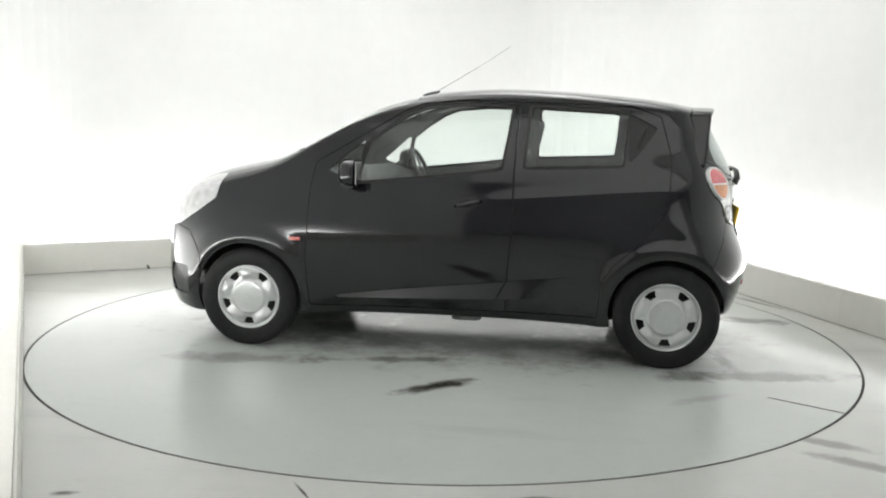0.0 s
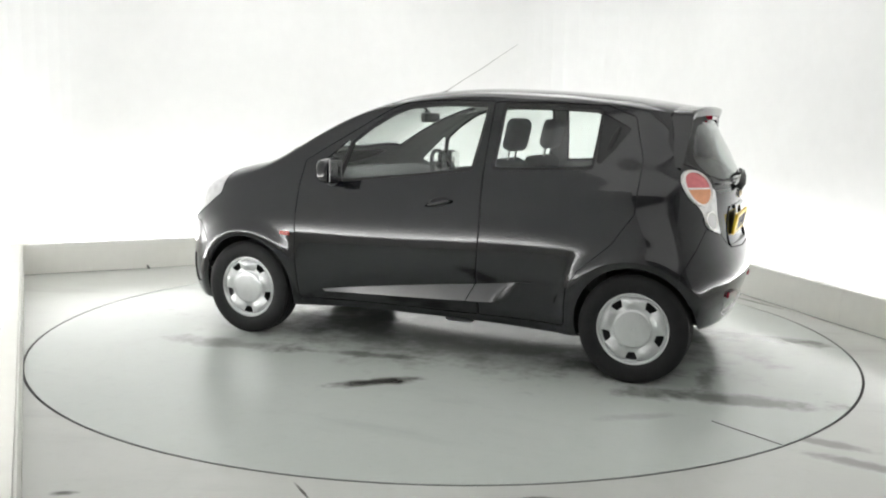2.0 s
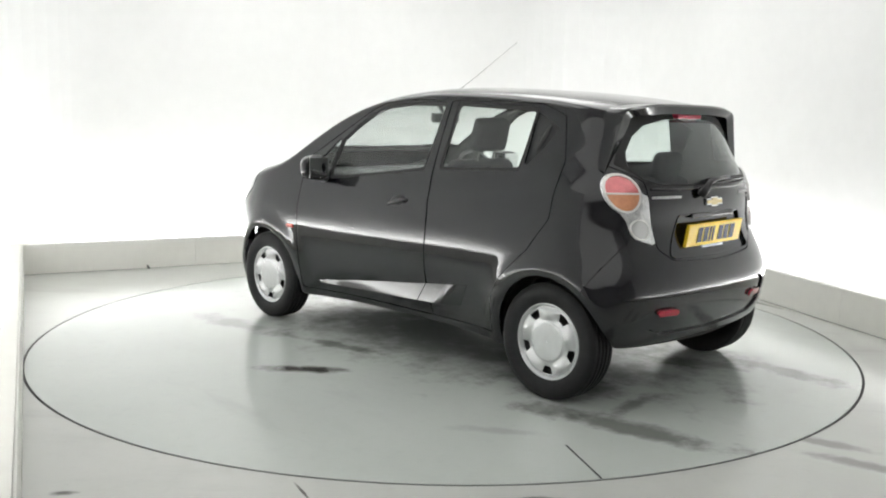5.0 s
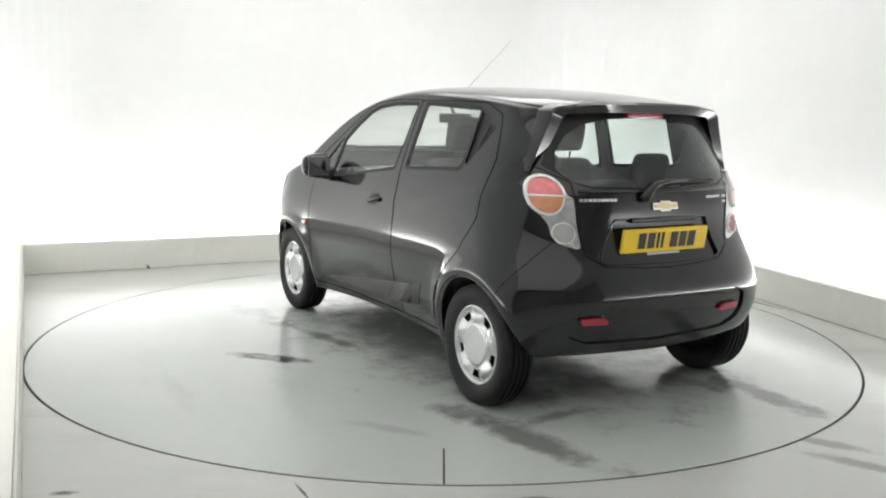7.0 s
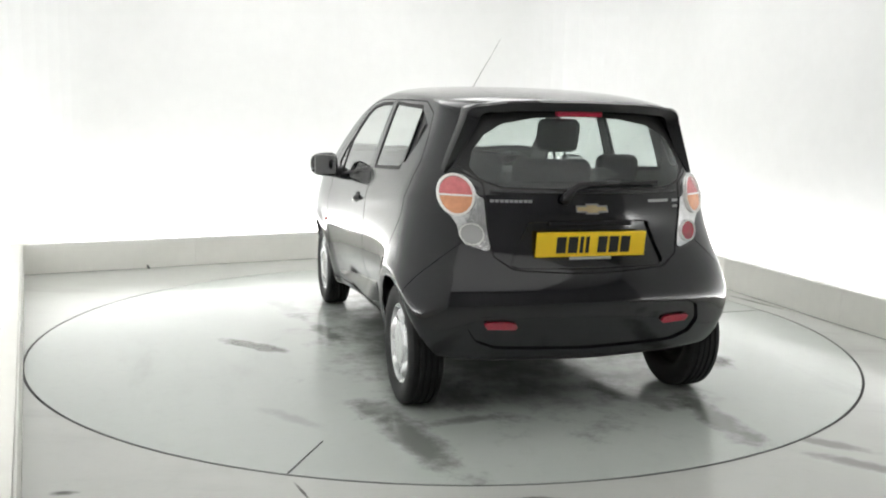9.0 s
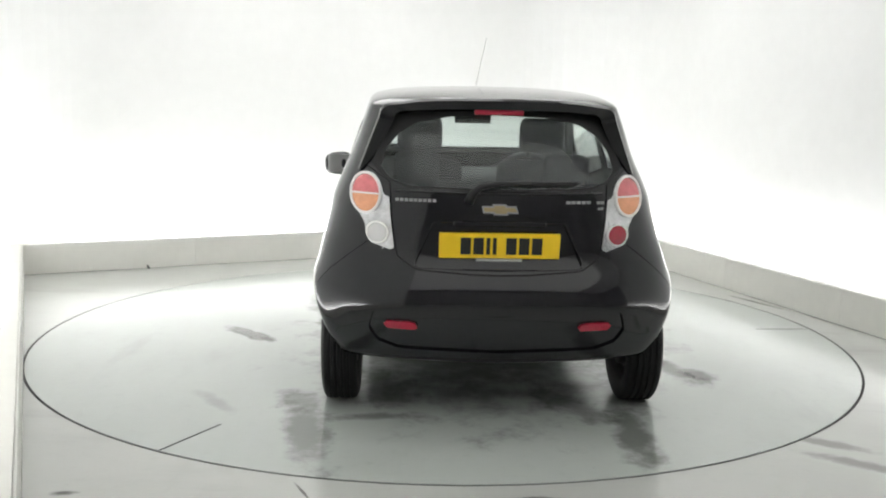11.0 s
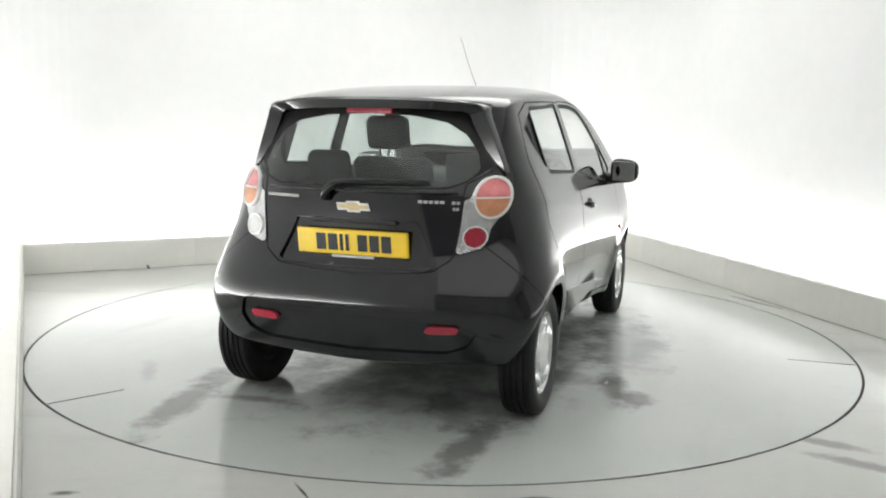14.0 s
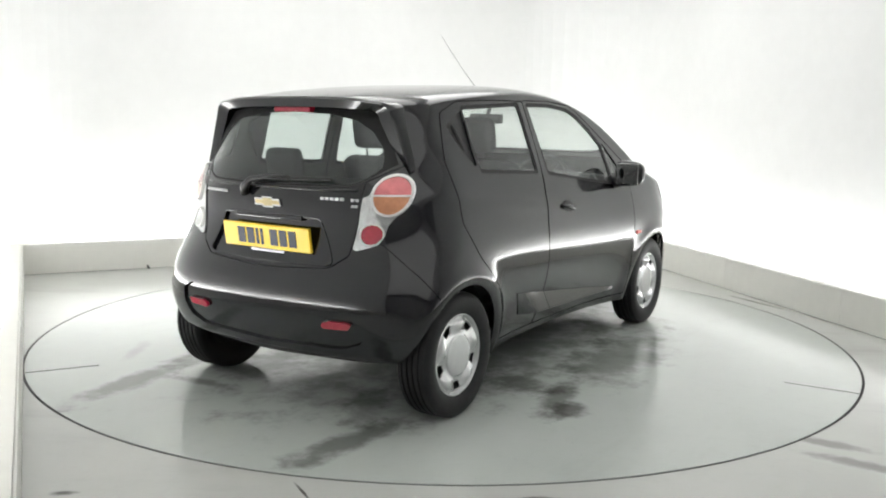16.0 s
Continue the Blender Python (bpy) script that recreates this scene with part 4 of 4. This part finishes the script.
def cover_mesh():
    """A wheel cover: a domed face with a raised hub disc, five openings and a rolled rim."""
    nr, na = 48, 200
    rr, aa = np.linspace(0.002, 0.192, nr), np.linspace(0, 2 * np.pi, na, endpoint=False)
    r, a = np.meshgrid(rr, aa, indexing="ij")
    depth = spline([(0, 0.072), (0.05, 0.0715), (0.094, 0.0695), (0.099, 0.0645), (0.106, 0.064), (0.13, 0.066), (0.152, 0.066), (0.163, 0.061), (0.169, 0.053), (0.173, 0.053), (0.177, 0.064), (0.185, 0.068), (0.192, 0.062)])
    y = depth(r)
    lobes = np.clip(np.cos(5 * (a - np.pi / 2)), -1, 1)
    y = y + 0.012 * lobes * np.exp(-((r - 0.137) / 0.026) ** 2)
    P = np.stack([r * np.cos(a), y, r * np.sin(a)], -1).reshape(-1, 3)
    i, j = np.meshgrid(np.arange(nr - 1), np.arange(na), indexing="ij")
    q0, q1 = i * na + j, i * na + (j + 1) % na
    T = np.concatenate([np.stack([q0, q1, q1 + na], -1).reshape(-1, 3), np.stack([q0, q1 + na, q0 + na], -1).reshape(-1, 3)])
    n = np.cross(P[T[:, 1]] - P[T[:, 0]], P[T[:, 2]] - P[T[:, 0]])
    if n[:, 1].sum() < 0:
        T, n = T[:, ::-1], -n
    Q = np.zeros_like(P)
    for k in range(3):
        np.add.at(Q, T[:, k], n)
    Q /= np.linalg.norm(Q, axis=1, keepdims=True)

    def hole(W):
        rad, ang = np.hypot(W[:, 0], W[:, 2]), np.arctan2(W[:, 2], W[:, 0])
        k = np.round((ang - np.pi / 2 - np.pi / 5) / (2 * np.pi / 5))
        off = (ang - np.pi / 2 - np.pi / 5 - k * 2 * np.pi / 5) * rad
        return np.maximum(np.abs(rad - 0.142) - 0.014, np.abs(off) - 0.012 - 0.45 * (rad - 0.126)) - 0.006
    P, Q, cut, rest = split(P, Q, T, hole)
    return sheet_mesh("wheel_cover", P, Q, rest, 0.006)


cover_me = cover_mesh()
cover_me.materials.append(SILVER)
for sx in (1, -1):
    for sy in (1, -1):
        wheel = new("wheel")
        wheel.parent = car
        wheel.matrix_basis = pose(sx * AXLE, sy * 0.700, WHEEL_Z, 0, 0, 0 if sy > 0 else 180)
        t = new("tyre", tyre_me)
        t.parent = wheel
        tagged(t, "worn black rubber tyre")
        c = new("wheel_cover", cover_me)
        c.parent = wheel
        tagged(c, "silver five-spoke plastic wheel cover")
        bm = bmesh.new()
        lathe(bm, [(0.002, 0.02), (0.06, 0.03), (0.10, 0.018), (0.17, 0.03), (0.182, 0.055), (0.182, -0.06), (0.17, -0.03), (0.12, -0.03), (0.11, -0.07), (0.002, -0.07)], 40)
        part("steel_rim", bm, STEEL, wheel, "dark steel rim behind the cover", True)
        # arch lining
        bm = bmesh.new()
        n = 28
        ends = []
        for yy in (0.79, 0.47):
            ends.append([bm.verts.new((sx * AXLE + 0.336 * math.cos(a), sy * (yy - (0.075 if yy > 0.6 else 0)), WHEEL_Z + 0.012 + 0.336 * math.sin(a))) for a in np.linspace(0.35 if sx > 0 else -0.3, math.pi + (0.3 if sx > 0 else -0.5), n)])
        for i in range(n - 1):
            bm.faces.new((ends[0][i], ends[0][i + 1], ends[1][i + 1], ends[1][i]))
        bm.faces.new(ends[1])
        part("arch_lining", bm, MATT, car)
bm = bmesh.new()
tube(bm, [(-AXLE, -0.62, WHEEL_Z - 0.01), (-AXLE + 0.06, -0.4, 0.27), (-AXLE + 0.06, 0.4, 0.27), (-AXLE, 0.62, WHEEL_Z - 0.01)], 0.035, 10)
part("rear_axle", bm, MATT, car)
bm = bmesh.new()
tube(bm, [(0.6, -0.15, 0.20), (-0.9, -0.15, 0.19), (-1.2, 0.25, 0.25), (-1.42, 0.34, 0.33)], 0.025, 10)
part("exhaust", bm, STEEL, car, "dark exhaust pipe")
bm = bmesh.new()
soft_box(bm, -0.13, 0.16, 0.104, 0.06, 0.33, 0.185, 0.03)
part("silencer", bm, LETTER, car, "dull metal silencer under the floor", True)

# ---- cabin ----
def seat(x, y, w, parent_name, head=True, back_h=0.58):
    ob = new(parent_name)
    ob.parent = car
    ob["label"] = "dark grey cloth car seat"
    bm = bmesh.new()
    soft_box(bm, x - 0.05, y - w / 2, 0.42, x + 0.46, y + w / 2, 0.58, 0.05)
    part("cushion", bm, CLOTH, ob, smooth=True)
    bm = bmesh.new()
    soft_box(bm, -0.06, -w / 2, 0.0, 0.06, w / 2, back_h, 0.05, pose(x - 0.02, y, 0.55, 0, -16, 0))
    part("backrest", bm, CLOTH, ob, smooth=True)
    return ob


def headrest(x, z, y, ob, w=0.25):
    bm = bmesh.new()
    soft_box(bm, -0.045, -w / 2, 0.0, 0.045, w / 2, 0.19, 0.04, pose(x, y, z, 0, -12, 0))
    h = part("headrest", bm, CLOTH, ob, smooth=True)
    for q in (-0.06, 0.06):
        bm = bmesh.new()
        tube(bm, [(x, y + q, z + 0.02), (x + 0.02, y + q, z - 0.07)], 0.006)
        part("headrest_post", bm, CHROME, h)


for y in (0.34, -0.34):
    s = seat(-0.16, y, 0.48, "front_seat")
    headrest(-0.37, 1.155, y, s)
bench = seat(-0.92, 0.0, 1.18, "rear_seat", back_h=0.50)
for y in (0.36, -0.36):
    headrest(-1.07, 0.985, y, bench, 0.22)
bm = bmesh.new()
rows = []
for y in np.linspace(-0.68, 0.68, 13):
    k = 1 - (abs(y) / 0.68) ** 4 * 0.3
    rows.append([(0.62, y, 0.55), (0.52, y, 0.75), (0.50, y, 0.93 + 0.05 * math.exp(-((y + 0.36) / 0.2) ** 2)), (0.58, y, 0.985 + 0.04 * math.exp(-((y + 0.36) / 0.2) ** 2)), (0.80 * k + 0.12, y, 1.0), (0.95 * k, y, 0.95), (0.95 * k, y, 0.55)])
loft(bm, rows)
part("dashboard", bm, CABIN, car, "dark grey dashboard", True)
wheel_at = pose(0.36, -0.36, 0.95, 0, -66, 0)
bm = bmesh.new()
ring = [wheel_at @ Vector((0.18 * math.cos(a), 0.18 * math.sin(a), 0)) for a in np.linspace(0, 2 * math.pi, 33)]
tube(bm, ring, 0.014, 8)
sw = part("steering_wheel", bm, CABIN, car, "black steering wheel", True)
bm = bmesh.new()
soft_box(bm, -0.07, -0.06, -0.03, 0.05, 0.06, 0.012, 0.012, wheel_at)
for a in (90, 210, 330):
    soft_box(bm, 0.04, -0.017, -0.012, 0.175, 0.017, 0.0, 0.004, wheel_at @ pose(0, 0, 0, 0, 0, a), 1)
part("steering_hub", bm, CABIN, sw)
bm = bmesh.new()
soft_box(bm, 0.30, -0.115, 1.305, 0.335, 0.115, 1.365, 0.012)
tube(bm, [(0.33, 0, 1.36), (0.38, 0, 1.42)], 0.012)
part("rear_view_mirror", bm, CABIN, car, "black inside mirror")
bm = bmesh.new()
soft_box(bm, -1.47, -0.52, 0.955, -1.12, 0.52, 0.975, 0.008)
part("parcel_shelf", bm, CABIN, car, "dark parcel shelf")
bm = bmesh.new()
soft_box(bm, -1.20, -0.42, 0.27, 1.0, 0.42, 0.34, 0.02)
part("cabin_floor", bm, MATT, car)
bm = bmesh.new()
soft_box(bm, 0.94, -0.6, 0.3, 1.0, 0.6, 1.0, 0.02)
part("bulkhead", bm, MATT, car)

# a cable stub that comes out from under the kerb wall
bm = bmesh.new()
tube(bm, [(-2.66, 2.10, 0.012), (-2.62, 2.10, 0.018), (-2.58, 2.12, 0.03), (-2.56, 2.11, 0.022), (-2.53, 2.06, 0.01)], 0.009, 8)
tagged(mesh_ob("cable", bm, CABLE), "short black cable stub lying beside the cream kerb wall", "cable")


# ---- what moves: the turntable turns, and carries the car, the damp patches and the shade painted under it ----
TURN = [171.15, 163.67, 156.27, 148.93, 141.66, 134.45, 127.29, 120.17, 113.09, 106.05, 99.03, 92.03, 85.04, 78.06, 71.09, 64.11, 57.11]


def motions():
    walk(turntable, [(t, pose(*TABLE_AT, 0, 0, 0, a)) for t, a in enumerate(TURN)])
    walk(car, [(t, pose(0, 0, 0, 0, 0, a) @ pose(*CAR_AT, 0)) for t, a in enumerate(TURN)])


motions()
